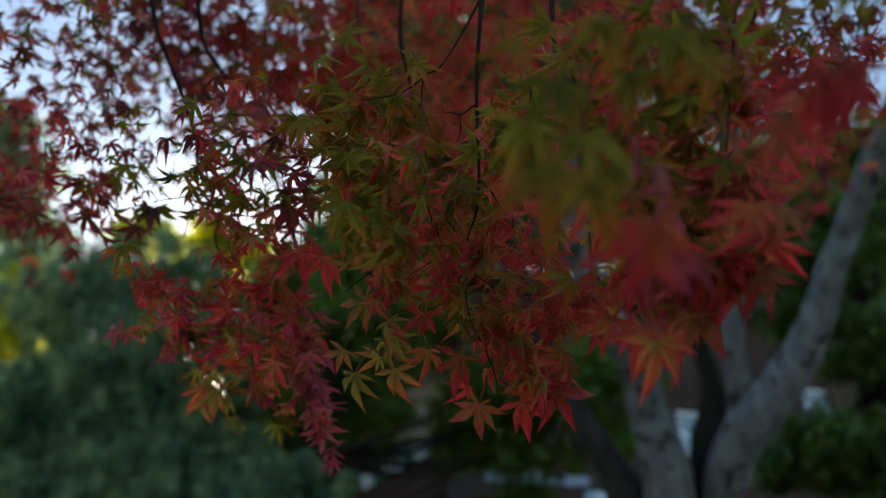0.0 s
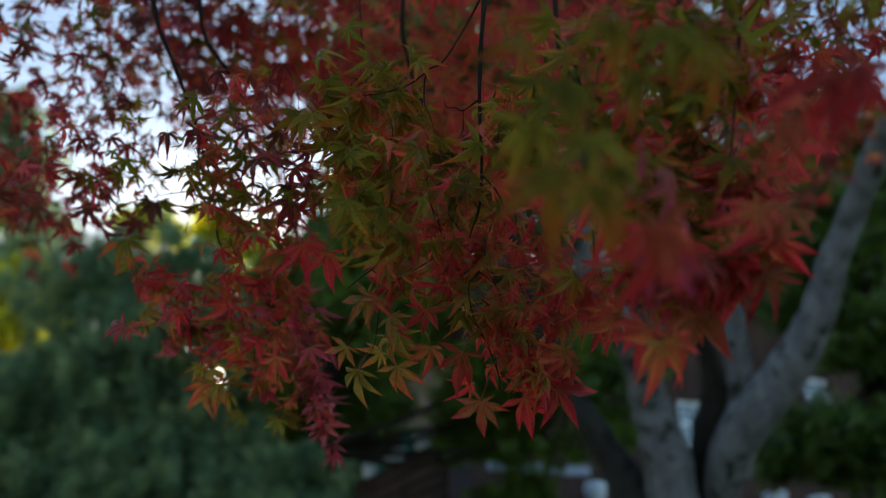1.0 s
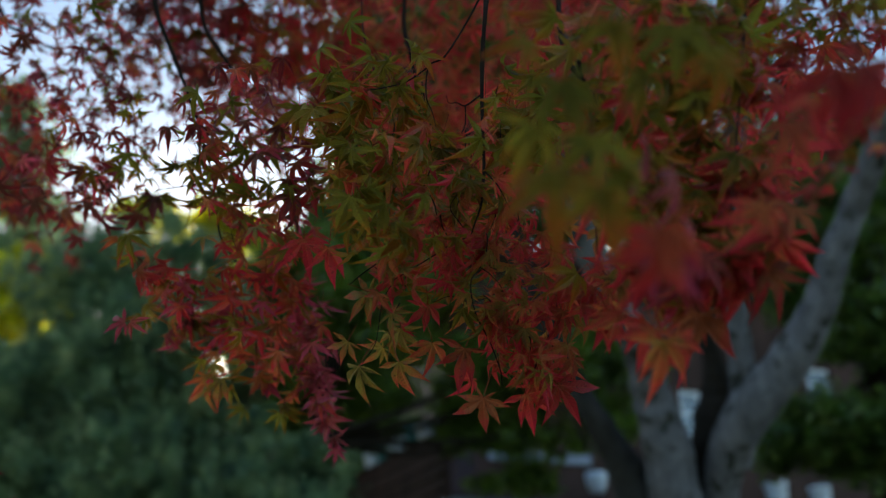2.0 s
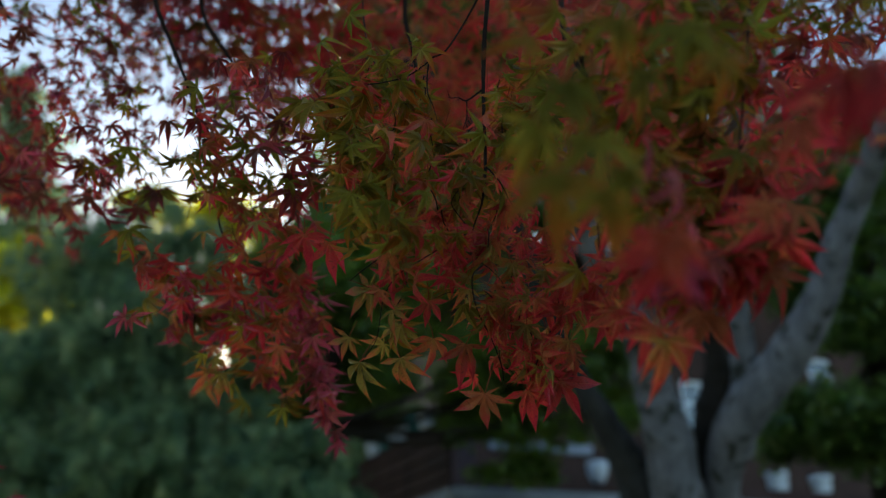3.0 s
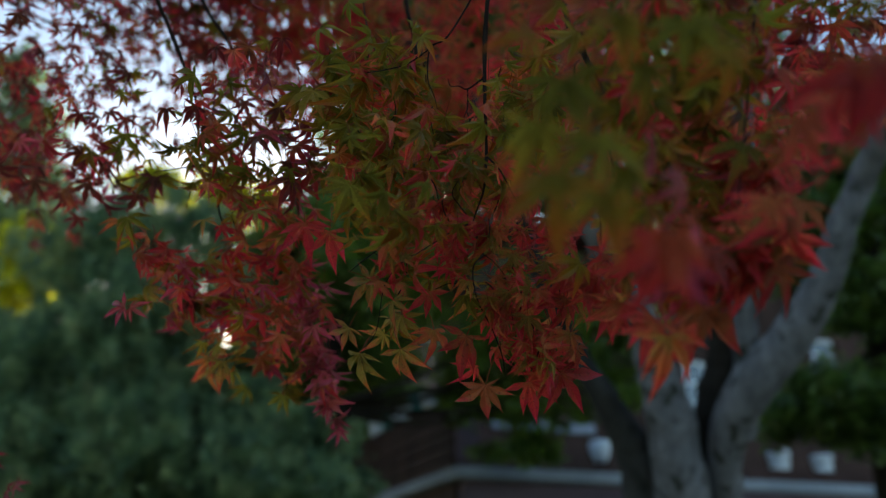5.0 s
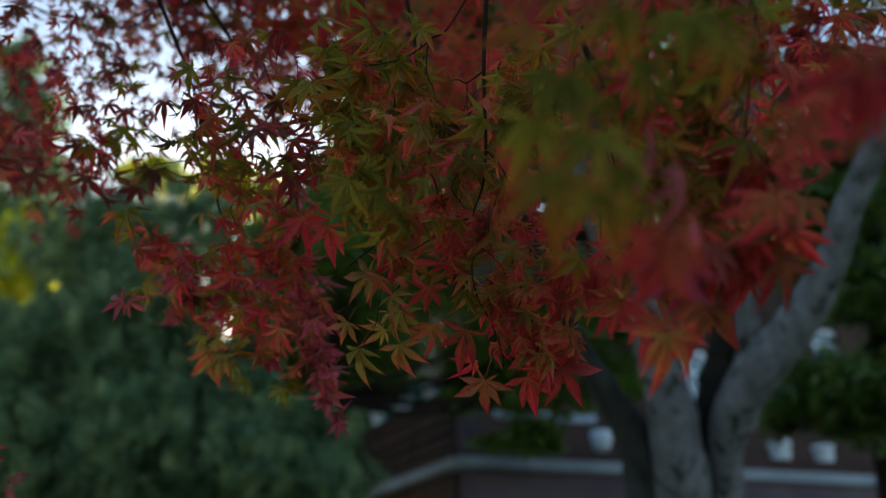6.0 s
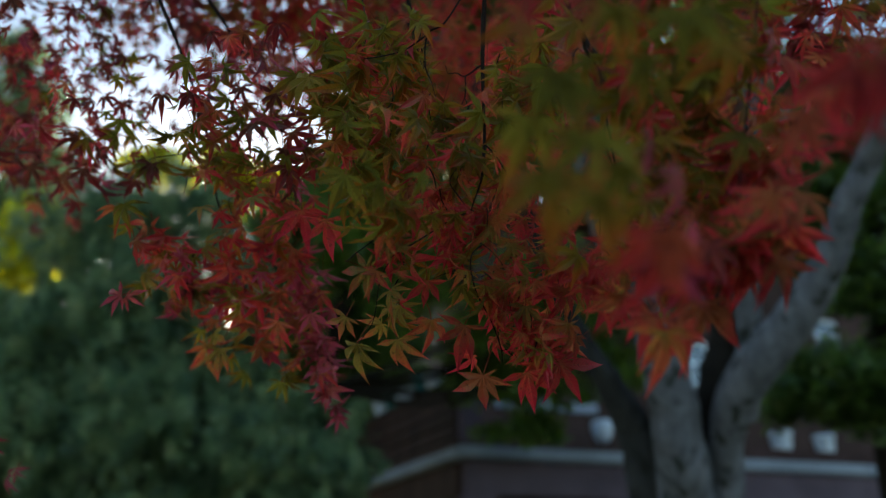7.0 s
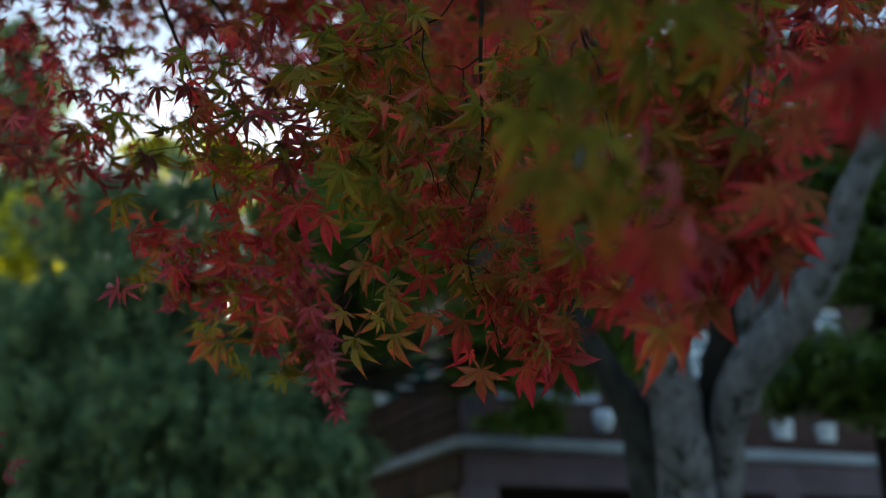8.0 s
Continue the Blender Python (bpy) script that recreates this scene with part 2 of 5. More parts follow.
def leaf_shape(rng, fine):
    """One maple leaf of length 1, its base at the origin, its middle lobe along +y, its face along +z: points, faces, (along, across) of each point, and which faces are stalk."""
    pts, faces, uvs = [(0, 0, 0)], [], [(0.0, 0.0)]
    droop, fold, twist = rng.uniform(0.2, 0.85), rng.uniform(0.3, 0.85), rng.uniform(-0.5, 0.5)
    lobes = [(math.radians(a + rng.uniform(-8, 8)), r * rng.uniform(0.8, 1.1)) for a, r in (NARROW if rng.random() < 0.7 else LOBES)]

    def put(a, r, off, v):
        x, y = r * math.sin(a) + off * math.cos(a), r * math.cos(a) - off * math.sin(a)
        z = -droop * r * r + fold * abs(off) * 1.5 + twist * x * r
        pts.append((x, y, z))
        uvs.append((min(1.0, r), v))
        return len(pts) - 1

    sinus = []
    for (a, r), (b, s) in zip(lobes, lobes[1:]):
        sinus.append(put((a + b) / 2, 0.24 * min(r, s) + 0.05, 0, 0.5))
    first = put(lobes[0][0] - 0.35, 0.12, 0, 0.5)
    last = put(lobes[-1][0] + 0.35, 0.12, 0, 0.5)
    edge = [first, *sinus, last]
    stations = ((0.30, 0.10), (0.42, 0.132), (0.50, 0.136), (0.53, 0.12), (0.63, 0.102), (0.66, 0.086), (0.79, 0.048), (0.90, 0.018)) if fine else ((0.32, 0.11), (0.50, 0.135), (0.74, 0.062))
    for i, (a, r) in enumerate(lobes):
        bend, curl = rng.uniform(-0.22, 0.22), rng.gauss(0, 0.42)
        mark = len(pts)
        left, right = [edge[i]], [edge[i + 1]]
        ribs = []
        for s, w in stations:
            w *= 0.95 if r > 0.6 else 0.7
            aa = a + bend * s
            ribs.append(put(aa, r * s, 0, 0.0))
            left.append(put(aa, r * s, -w * r, 1.0))
            right.append(put(aa, r * s, w * r, 1.0))
        tip = put(a + bend, r, 0, 0.0)
        # each lobe curls up or down by itself
        for k in range(mark, len(pts)):
            x, y, z = pts[k]
            pts[k] = (x, y, z + curl * max(0.0, uvs[k][0] - 0.25) ** 1.5)
        mids = [0, *ribs, tip]
        for k in range(len(stations)):
            faces += [(mids[k], left[k + 1], left[k]) if k == 0 else (mids[k], mids[k + 1], left[k + 1], left[k])]
            faces += [(mids[k], right[k], right[k + 1]) if k == 0 else (mids[k], right[k], right[k + 1], mids[k + 1])]
            if k == 0:
                faces += [(mids[0], mids[1], left[1]), (mids[0], right[1], mids[1])]
        faces += [(mids[-2], tip, left[-1]), (mids[-2], right[-1], tip)]
    blade = len(faces)
    # the stalk, bent back and up
    rings = []
    for k in range(4 if fine else 2):
        s = k / (3 if fine else 1)
        c, w = (twist * s * 0.5, -0.62 * s, -0.28 * s * s), 0.012
        ring = []
        for q in range(3):
            pts.append((c[0] + w * math.cos(q * 2.1), c[1], c[2] + w * math.sin(q * 2.1)))
            uvs.append((0.5, 0.5))
            ring.append(len(pts) - 1)
        rings.append(ring)
    for p, q in zip(rings, rings[1:]):
        faces += [(p[k], p[(k + 1) % 3], q[(k + 1) % 3], q[k]) for k in range(3)]
    return pts, faces, uvs, blade


def fill(me, uvs):
    layer = me.uv_layers.new(name="UVMap")
    idx = np.empty(len(me.loops), dtype=np.int32)
    me.loops.foreach_get("vertex_index", idx)
    layer.data.foreach_set("uv", np.asarray(uvs, dtype=np.float32)[idx].ravel())


shape_rng = random.Random(11)
FINE = [leaf_shape(shape_rng, True) for _ in range(7)]
PLAIN = [leaf_shape(shape_rng, False) for _ in range(9)]
LEAF_MESH = {}
for key, mat in LEAVES.items():
    for i, (pts, faces, uvs, blade) in enumerate(FINE):
        me = bpy.data.meshes.new("leaf")
        me.from_pydata(pts, [], faces)
        fill(me, uvs)
        me.materials.append(mat)
        me.materials.append(STALK)
        me.polygons.foreach_set("material_index", [0] * blade + [1] * (len(faces) - blade))
        LEAF_MESH[key, i] = me


def leaf_turn(lean, turn, tilt, size):
    """A hanging leaf: it points down and faces -y; leans sideways, turns about the plumb line, and tips outwards (degrees)."""
    m = Matrix.Rotation(radians(turn), 4, "Z") @ Matrix.Rotation(radians(lean), 4, "Y") @ Matrix.Rotation(radians(tilt), 4, "X")
    return m @ Matrix(((-1, 0, 0, 0), (0, 0, -1, 0), (0, -1, 0, 0), (0, 0, 0, 1))) @ Matrix.Diagonal((size, size, size, 1))


def single_leaf(twig, at, size, lean, turn, tilt, colour, shape):
    hang("leaf", LEAF_MESH[colour, shape % len(FINE)], twig, "", Matrix.Translation(at) @ leaf_turn(lean, turn, tilt, size))


def pick(rng, mix):
    return rng.choices([c for c, _ in mix], [w for _, w in mix])[0]


def spray(tree, root, tip, reach, count, size, mix, seed, near=False, face=55, radius=0.0010, stem=None):
    """A twig from root to tip with leaves about it, within reach (x, y, z). Near sprays carry each leaf as a part, far ones as one mass."""
    rng = random.Random(seed)
    a, b = Vector(root), Vector(tip)
    mid = (a + b) / 2 + Vector((rng.uniform(-1, 1) * reach[0] * 0.3, rng.uniform(-1, 1) * reach[1] * 0.3, 0))
    bend = [(*a, radius * 0.7), (*mid, radius * 0.8), (*b, radius * 0.5)]
    line = smooth_line(bend, 8)
    if stem:
        # back to the branch that it grows from, in a slack arc
        c = Vector(stem) - MAPLE_BASE
        bow = (a + c) / 2 + Vector((0, 0, 0.06 * (a - c).length))
        bend = [(*c, radius * 1.5), (*bow, radius * 1.2), *bend]
    twig = part("twig", limb_mesh(bend, 5, 5), TWIG, tree, smooth=True)
    verts, faces, uvs, mats = [], [], [], []
    for k in range(count):
        s = rng.random() ** 0.7
        c = line[int(s * (len(line) - 1))].to_3d()
        at = Vector([c[i] * 0.5 + b[i] * 0.5 + max(-1.9, min(1.9, rng.gauss(0, 0.75))) * reach[i] for i in range(3)])
        z = size * rng.uniform(0.72, 1.18)
        lean, turn, tilt = rng.gauss(0, 32), rng.gauss(0, face), rng.gauss(18, 30)
        colour = pick(rng, mix)
        if near:
            single_leaf(twig, at, z, lean, turn, tilt, colour, rng.randrange(99))
            continue
        p, f, u, blade = PLAIN[rng.randrange(len(PLAIN))]
        m = np.array(Matrix.Translation(at) @ leaf_turn(lean, turn, tilt, z))
        o = len(verts)
        verts += (np.array(p) @ m[:3, :3].T + m[:3, 3]).tolist()
        faces += [tuple(i + o for i in q) for q in f]
        uvs += u
        mats += ["rgmcd".index(colour)] * blade + [5] * (len(f) - blade)
    if verts:
        me = bpy.data.meshes.new("leaf_spray")
        me.from_pydata(verts, [], faces)
        fill(me, uvs)
        for mat in (RED, GREEN, MIXED, CRIMSON, MAROON, STALK):
            me.materials.append(mat)
        me.polygons.foreach_set("material_index", mats)
        hang("leaf_spray", me, twig, "spray of small maple leaves", kind="stuff")
    return twig


def crown_mesh(name, blobs, leaf, material, seed, clump=45, spread_by=0.2, flat=0.55, tuft=(1.2, 1.2, 0.7)):
    """A crown of small folded leaves, thick in clumps and thin between them. Blobs: centre, radii, leaf count."""
    rng = np.random.default_rng(seed)
    vs, uv = [], []
    for (cx, cy, cz), (rx, ry, rz), count in blobs:
        clumps = max(6, count // clump)
        d = rng.normal(size=(clumps, 3))
        d /= np.linalg.norm(d, axis=1)[:, None]
        d *= (rng.random(clumps) ** 0.45 * rng.normal(1, 0.16, clumps))[:, None]
        centre = d * (rx, ry, rz) + (cx, cy, cz)
        spread = rng.uniform(0.5, 1.3, clumps) * min(rx, ry, rz) * spread_by
        who = rng.integers(0, clumps, count)
        p = centre[who] + rng.normal(size=(count, 3)) * spread[who][:, None] * tuft
        x = rng.normal(size=(count, 3))
        x /= np.linalg.norm(x, axis=1)[:, None]
        y = rng.normal(size=(count, 3)) * (1, 1, flat)
        y -= (y * x).sum(1)[:, None] * x
        y /= np.linalg.norm(y, axis=1)[:, None]
        z = np.cross(x, y)
        s = leaf * rng.uniform(0.6, 1.3, count)[:, None]
        vs.append(np.stack([p, p + s * (x * 0.5 + y * 0.32 + z * 0.1), p + s * x, p + s * (x * 0.5 - y * 0.32 + z * 0.1)], 1).reshape(-1, 3))
        uv.append(np.tile([[0.1, 0], [0.5, 1], [1, 0], [0.5, 1]], (count, 1)))
    vs, uv = np.concatenate(vs), np.concatenate(uv)
    k = np.arange(len(vs) // 4)[:, None] * 4
    faces = np.concatenate([k + [0, 1, 2], k + [0, 2, 3]], 1).reshape(-1, 3)
    me = bpy.data.meshes.new(name)
    me.from_pydata(vs.tolist(), [], faces.tolist())
    fill(me, uv)
    me.materials.append(material)
    return me


# ---- ground ----
bm = bmesh.new()
bmesh.ops.create_grid(bm, x_segments=60, y_segments=60, size=1500)
for v in bm.verts:
    if v.co.length > 200:
        v.co.z += 6 * noise.noise(v.co * 0.004)
gm = bpy.data.meshes.new("ground")
bm.to_mesh(gm)
bm.free()
gm.materials.append(SOIL)
tagged(new("ground", gm), "grass and bare soil under the trees", "ground", kind="structure")

# ---- the maple: trunk and limbs ----
maple = thing("maple_tree", (1.417, 4.607, 0), "Japanese maple with red and olive autumn leaves and grey trunk", "tree")
MAPLE_BASE = maple.matrix_world.translation.copy()


def grow(name, points, sides, rough, seed, label="", material=BARK, steps=8):
    o = MAPLE_BASE
    return part(name, limb_mesh([(p[0] - o.x, p[1] - o.y, p[2] - o.z, r) for p, r in points], sides, steps, rough, seed), material, maple, label, True)


grow("trunk", [((1.437, 4.607, -0.1), 0.36), ((1.427, 4.607, 0.3), 0.29), ((1.397, 4.587, 1.2), 0.25), ((1.337, 4.527, 2.088), 0.15517), ((1.321, 4.43, 2.278), 0.13912), ((1.267, 4.318, 2.494), 0.13109), ((1.212, 4.214, 2.697), 0.12039), ((1.157, 4.11, 2.9), 0.10166), ((1.071, 3.906, 3.079), 0.08623), ((0.917, 3.714, 3.236), 0.07908), ((0.776, 3.514, 3.408), 0.07217), ((0.673, 3.275, 3.655), 0.06552), ((0.586, 2.867, 4.011), 0.05525), ((0.529, 2.428, 4.426), 0.04138), ((0.486, 2, 4.82), 0.02464), ((0.489, 1.596, 5.166), 0.00964)], 18, 0.2, 2, "grey mottled maple trunk", BARK, 10)
grow("limb", [((1.514, 4.631, 2.101), 0.14186), ((1.558, 4.493, 2.258), 0.09817), ((1.537, 4.351, 2.425), 0.0878), ((1.555, 4.204, 2.602), 0.10962), ((1.635, 4.067, 2.755), 0.1151), ((1.785, 3.923, 2.922), 0.1115), ((1.897, 3.786, 3.077), 0.09694), ((1.971, 3.643, 3.243), 0.0827), ((2.012, 3.493, 3.423), 0.07093), ((2.099, 3.399, 3.603), 0.06878), ((2.129, 3.225, 3.723), 0.06496), ((2.16, 3.043, 3.857), 0.05921), ((2.173, 2.729, 4.027), 0.0503), ((2.014, 2.276, 4.254), 0.03546), ((1.378, 1.662, 4.149), 0.02176), ((0.802, 1.171, 3.804), 0.01128)], 16, 0.1, 7, "", BARK)
grow("limb", [((1.595, 4.288, 2.547), 0.09121), ((1.638, 4.197, 2.722), 0.08817), ((1.659, 4.106, 2.898), 0.06992), ((1.644, 4.008, 3.087), 0.06384), ((1.622, 3.897, 3.303), 0.0608), ((1.625, 3.744, 3.6), 0.05776), ((1.638, 3.576, 3.924), 0.05472), ((1.581, 3.248, 4.343), 0.04751), ((1.525, 2.768, 4.837), 0.03394), ((1.515, 2.296, 5.316), 0.01343)], 12, 0.15, 9, "pale grey limb", BARK)
# dark bark on these two limbs also paints in the stems' shaded sides
grow("limb", [((1.479, 4.79, 2.121), 0.19302), ((1.544, 4.672, 2.349), 0.13511), ((1.573, 4.553, 2.578), 0.13511), ((1.574, 4.401, 2.764), 0.1209), ((1.6, 4.298, 2.962), 0.09545), ((1.558, 4.197, 3.16), 0.05727), ((1.479, 4.066, 3.415), 0.04772), ((1.382, 3.606, 3.871), 0.03952), ((1.274, 3.106, 4.406), 0.02899), ((1.17, 2.575, 5.001), 0.01379)], 12, 0.2, 3, "dark mossy limb, shade beside the right limb put into its colour", DARK_BARK)
grow("limb", [((1.256, 4.739, 2.115), 0.17499), ((1.177, 4.623, 2.342), 0.13363), ((1.078, 4.507, 2.568), 0.10499), ((0.946, 4.364, 2.739), 0.07866), ((0.83, 4.24, 2.872), 0.06222), ((0.73, 4.152, 3.044), 0.04977), ((0.616, 3.975, 3.172), 0.05472), ((0.489, 3.761, 3.372), 0.05048), ((0.366, 3.439, 3.56), 0.04525), ((0.226, 3.126, 3.734), 0.03761), ((0.05, 2.931, 3.897), 0.03139), ((-0.152, 2.706, 3.901), 0.02475), ((-0.412, 2.393, 4.078), 0.014)], 12, 0.2, 4, "dark brown limb, shade beside the trunk put into its colour", MOSSY_SHADED_BARK)
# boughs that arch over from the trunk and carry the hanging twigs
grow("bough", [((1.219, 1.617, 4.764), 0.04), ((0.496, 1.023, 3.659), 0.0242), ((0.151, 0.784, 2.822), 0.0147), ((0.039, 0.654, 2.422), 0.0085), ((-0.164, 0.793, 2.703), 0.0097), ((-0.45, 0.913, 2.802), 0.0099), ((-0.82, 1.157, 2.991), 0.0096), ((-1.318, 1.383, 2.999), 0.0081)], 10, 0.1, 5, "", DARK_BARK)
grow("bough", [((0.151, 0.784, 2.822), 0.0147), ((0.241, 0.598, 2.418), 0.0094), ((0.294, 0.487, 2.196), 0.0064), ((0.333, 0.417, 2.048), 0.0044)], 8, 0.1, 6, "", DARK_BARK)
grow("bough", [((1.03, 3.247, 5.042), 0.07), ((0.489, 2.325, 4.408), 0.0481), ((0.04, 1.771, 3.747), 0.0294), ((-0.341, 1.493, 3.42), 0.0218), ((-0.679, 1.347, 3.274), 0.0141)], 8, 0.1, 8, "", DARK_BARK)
# the hanging twigs that show against the leaves and the sky
grow("twig", [((-1.033, 1.297, 2.943), 0.0076), ((-0.961, 1.309, 2.81), 0.0049), ((-0.93, 1.32, 2.787), 0.0043), ((-0.874, 1.333, 2.76), 0.0037), ((-0.831, 1.339, 2.748), 0.0025)], 6, 0.4, 1, "", TWIG)
grow("twig", [((0.173, 0.816, 2.541), 0.0059), ((0.168, 0.841, 2.318), 0.0040), ((0.192, 0.853, 2.252), 0.0039), ((0.213, 0.869, 2.221), 0.0035), ((0.216, 0.894, 2.173), 0.0026), ((0.226, 0.915, 2.131), 0.0020), ((0.233, 0.933, 2.097), 0.0012)], 6, 0.4, 1, "", TWIG)
grow("twig", [((-0.06, 0.938, 2.529), 0.0037), ((-0.062, 0.971, 2.464), 0.0037), ((-0.049, 0.997, 2.415), 0.0031), ((-0.037, 1.03, 2.349), 0.0018)], 6, 0.4, 1, "", TWIG)


grow("twig", [((0.057, 0.594, 2.341), 0.0045), ((0.047, 0.632, 2.204), 0.00311), ((0.043, 0.634, 2.156), 0.00255), ((0.04, 0.654, 2.118), 0.00243), ((0.039, 0.676, 2.075), 0.00231), ((0.04, 0.693, 2.042), 0.00213), ((0.041, 0.712, 2.005), 0.00182), ((0.038, 0.73, 1.969), 0.001), ((0.028, 0.764, 1.947), 0.00075), ((0.033, 0.777, 1.923), 0.0007), ((0.05, 0.784, 1.91), 0.00065), ((0.063, 0.791, 1.894), 0.00056), ((0.07, 0.809, 1.861), 0.00047), ((0.076, 0.826, 1.828), 0.00042)], 5, 0.3, 1, "", TWIG)
grow("twig", [((0.037, 0.676, 2.075), 0.00109), ((0.021, 0.681, 2.065), 0.00091), ((0.012, 0.68, 2.068), 0.00073), ((0.003, 0.68, 2.068), 0.00055), ((0, 0.676, 2.075), 0.00036)], 5, 0.3, 1, "", TWIG)
grow("twig", [((0.021, 0.681, 2.065), 0.00082), ((0.021, 0.69, 2.048), 0.00068), ((0.017, 0.695, 2.038), 0.00046)], 5, 0.3, 1, "", TWIG)
grow("twig", [((0.039, 0.69, 2.048), 0.00091), ((0.03, 0.693, 2.042), 0.00068), ((0.023, 0.697, 2.034), 0.00055), ((0.02, 0.704, 2.021), 0.00036)], 5, 0.3, 1, "", TWIG)
grow("twig", [((0.041, 0.714, 2.002), 0.00091), ((0.053, 0.719, 1.991), 0.00073), ((0.061, 0.725, 1.98), 0.00064), ((0.068, 0.731, 1.967), 0.00046), ((0.08, 0.74, 1.95), 0.00036)], 5, 0.3, 1, "", TWIG)
grow("twig", [((0.049, 0.639, 2.211), 0.00132), ((0.023, 0.67, 2.174), 0.00124), ((-0.001, 0.687, 2.141), 0.00115), ((-0.019, 0.693, 2.131), 0.00105), ((-0.022, 0.708, 2.101), 0.00095), ((-0.015, 0.717, 2.084), 0.00072), ((-0.011, 0.724, 2.07), 0.00043)], 5, 0.3, 1, "", TWIG)
grow("twig", [((-0.019, 0.693, 2.131), 0.00095), ((-0.044, 0.701, 2.116), 0.00086), ((-0.071, 0.704, 2.109), 0.00076), ((-0.09, 0.706, 2.107), 0.00057)], 5, 0.3, 1, "", TWIG)
grow("twig", [((0.028, 0.764, 1.947), 0.00075), ((0.012, 0.767, 1.943), 0.00084), ((-0.011, 0.765, 1.926), 0.00074), ((-0.035, 0.763, 1.908), 0.00064), ((-0.056, 0.769, 1.897), 0.00046)], 5, 0.3, 1, "", TWIG)
grow("twig", [((0.028, 0.764, 1.947), 0.0007), ((0.014, 0.756, 1.963), 0.00061), ((0.005, 0.749, 1.977), 0.00047), ((0.016, 0.74, 1.994), 0.00037)], 5, 0.3, 1, "", TWIG)
grow("twig", [((-0.076, 0.761, 1.912), 0.00064), ((-0.093, 0.767, 1.901), 0.00073), ((-0.105, 0.772, 1.892), 0.00046)], 5, 0.3, 1, "", TWIG)
grow("twig", [((-0.035, 0.763, 1.908), 0.00055), ((-0.063, 0.766, 1.902), 0.00055), ((-0.081, 0.762, 1.911), 0.00046)], 5, 0.3, 1, "", TWIG)
grow("twig", [((-0.056, 0.769, 1.897), 0.00046), ((-0.069, 0.78, 1.875), 0.00041), ((-0.076, 0.8, 1.838), 0.00036), ((-0.087, 0.808, 1.821), 0.00032), ((-0.092, 0.812, 1.814), 0.00027)], 5, 0.3, 1, "", TWIG)
grow("twig", [((0.063, 0.791, 1.894), 0.00047), ((0.055, 0.809, 1.861), 0.00042), ((0.06, 0.831, 1.817), 0.00037), ((0.067, 0.833, 1.814), 0.00033), ((0.074, 0.836, 1.808), 0.00028)], 5, 0.3, 1, "", TWIG)
grow("twig", [((0.063, 0.791, 1.894), 0.00047), ((0.03, 0.797, 1.883), 0.00042), ((0.005, 0.795, 1.889), 0.00037), ((-0.014, 0.798, 1.883), 0.00028)], 5, 0.3, 1, "", TWIG)
grow("twig", [((-0.121, 0.836, 2.421), 0.00123), ((-0.104, 0.805, 2.264), 0.0009), ((-0.061, 0.772, 2.109), 0.00071), ((-0.087, 0.768, 2.074), 0.0006), ((-0.098, 0.757, 2.05), 0.00039)], 5, 0.3, 1, "", TWIG)
grow("twig", [((-0.445, 0.86, 2.468), 0.00424), ((-0.433, 0.891, 2.408), 0.00339), ((-0.413, 0.915, 2.363), 0.00322), ((-0.392, 0.939, 2.316), 0.00288), ((-0.372, 0.965, 2.265), 0.00255), ((-0.365, 0.974, 2.246), 0.00178), ((-0.352, 0.996, 2.204), 0.00165), ((-0.34, 1.023, 2.151), 0.00159), ((-0.336, 1.044, 2.11), 0.00146), ((-0.319, 1.088, 2.09), 0.0013), ((-0.293, 1.12, 2.071), 0.00106), ((-0.255, 1.147, 2.04), 0.0008), ((-0.219, 1.18, 1.976), 0.00067), ((-0.188, 1.216, 1.905), 0.00047)], 5, 0.3, 1, "", TWIG)
grow("twig", [((-0.365, 0.974, 2.246), 0.00127), ((-0.328, 0.984, 2.227), 0.00102), ((-0.286, 0.995, 2.204), 0.00076), ((-0.26, 1.007, 2.181), 0.00051)], 5, 0.3, 1, "", TWIG)
grow("twig", [((-0.387, 1.039, 2.121), 0.00064), ((-0.375, 1.019, 2.159), 0.0007), ((-0.353, 1.002, 2.193), 0.00089)], 5, 0.3, 1, "", TWIG)
grow("twig", [((-0.319, 1.088, 2.09), 0.00091), ((-0.368, 1.123, 2.068), 0.0008), ((-0.415, 1.144, 2.048), 0.00067), ((-0.43, 1.102, 2.001), 0.00045), ((-0.426, 1.015, 1.95), 0.00029)], 5, 0.3, 1, "", TWIG)
grow("twig", [((-0.43, 1.004, 2.626), 0.00495), ((-0.42, 1.047, 2.542), 0.00356), ((-0.381, 1.076, 2.485), 0.00337), ((-0.351, 1.099, 2.441), 0.00193), ((-0.269, 0.968, 2.257), 0.00102)], 5, 0.3, 1, "", TWIG)
grow("twig", [((0.124, 0.566, 2.046), 0.00212), ((0.127, 0.579, 2.02), 0.00191), ((0.14, 0.59, 1.999), 0.0017), ((0.143, 0.601, 1.978), 0.00159), ((0.148, 0.622, 1.938), 0.00087), ((0.156, 0.631, 1.919), 0.00056)], 5, 0.3, 1, "", TWIG)


# ---- the maple: sprays of leaves ----
def leafy(root, tip, reach, count, size, mix, seed, near=False, **more):
    return spray(maple, Vector(root) - MAPLE_BASE, Vector(tip) - MAPLE_BASE, reach, count, size, mix, seed, near, **more)


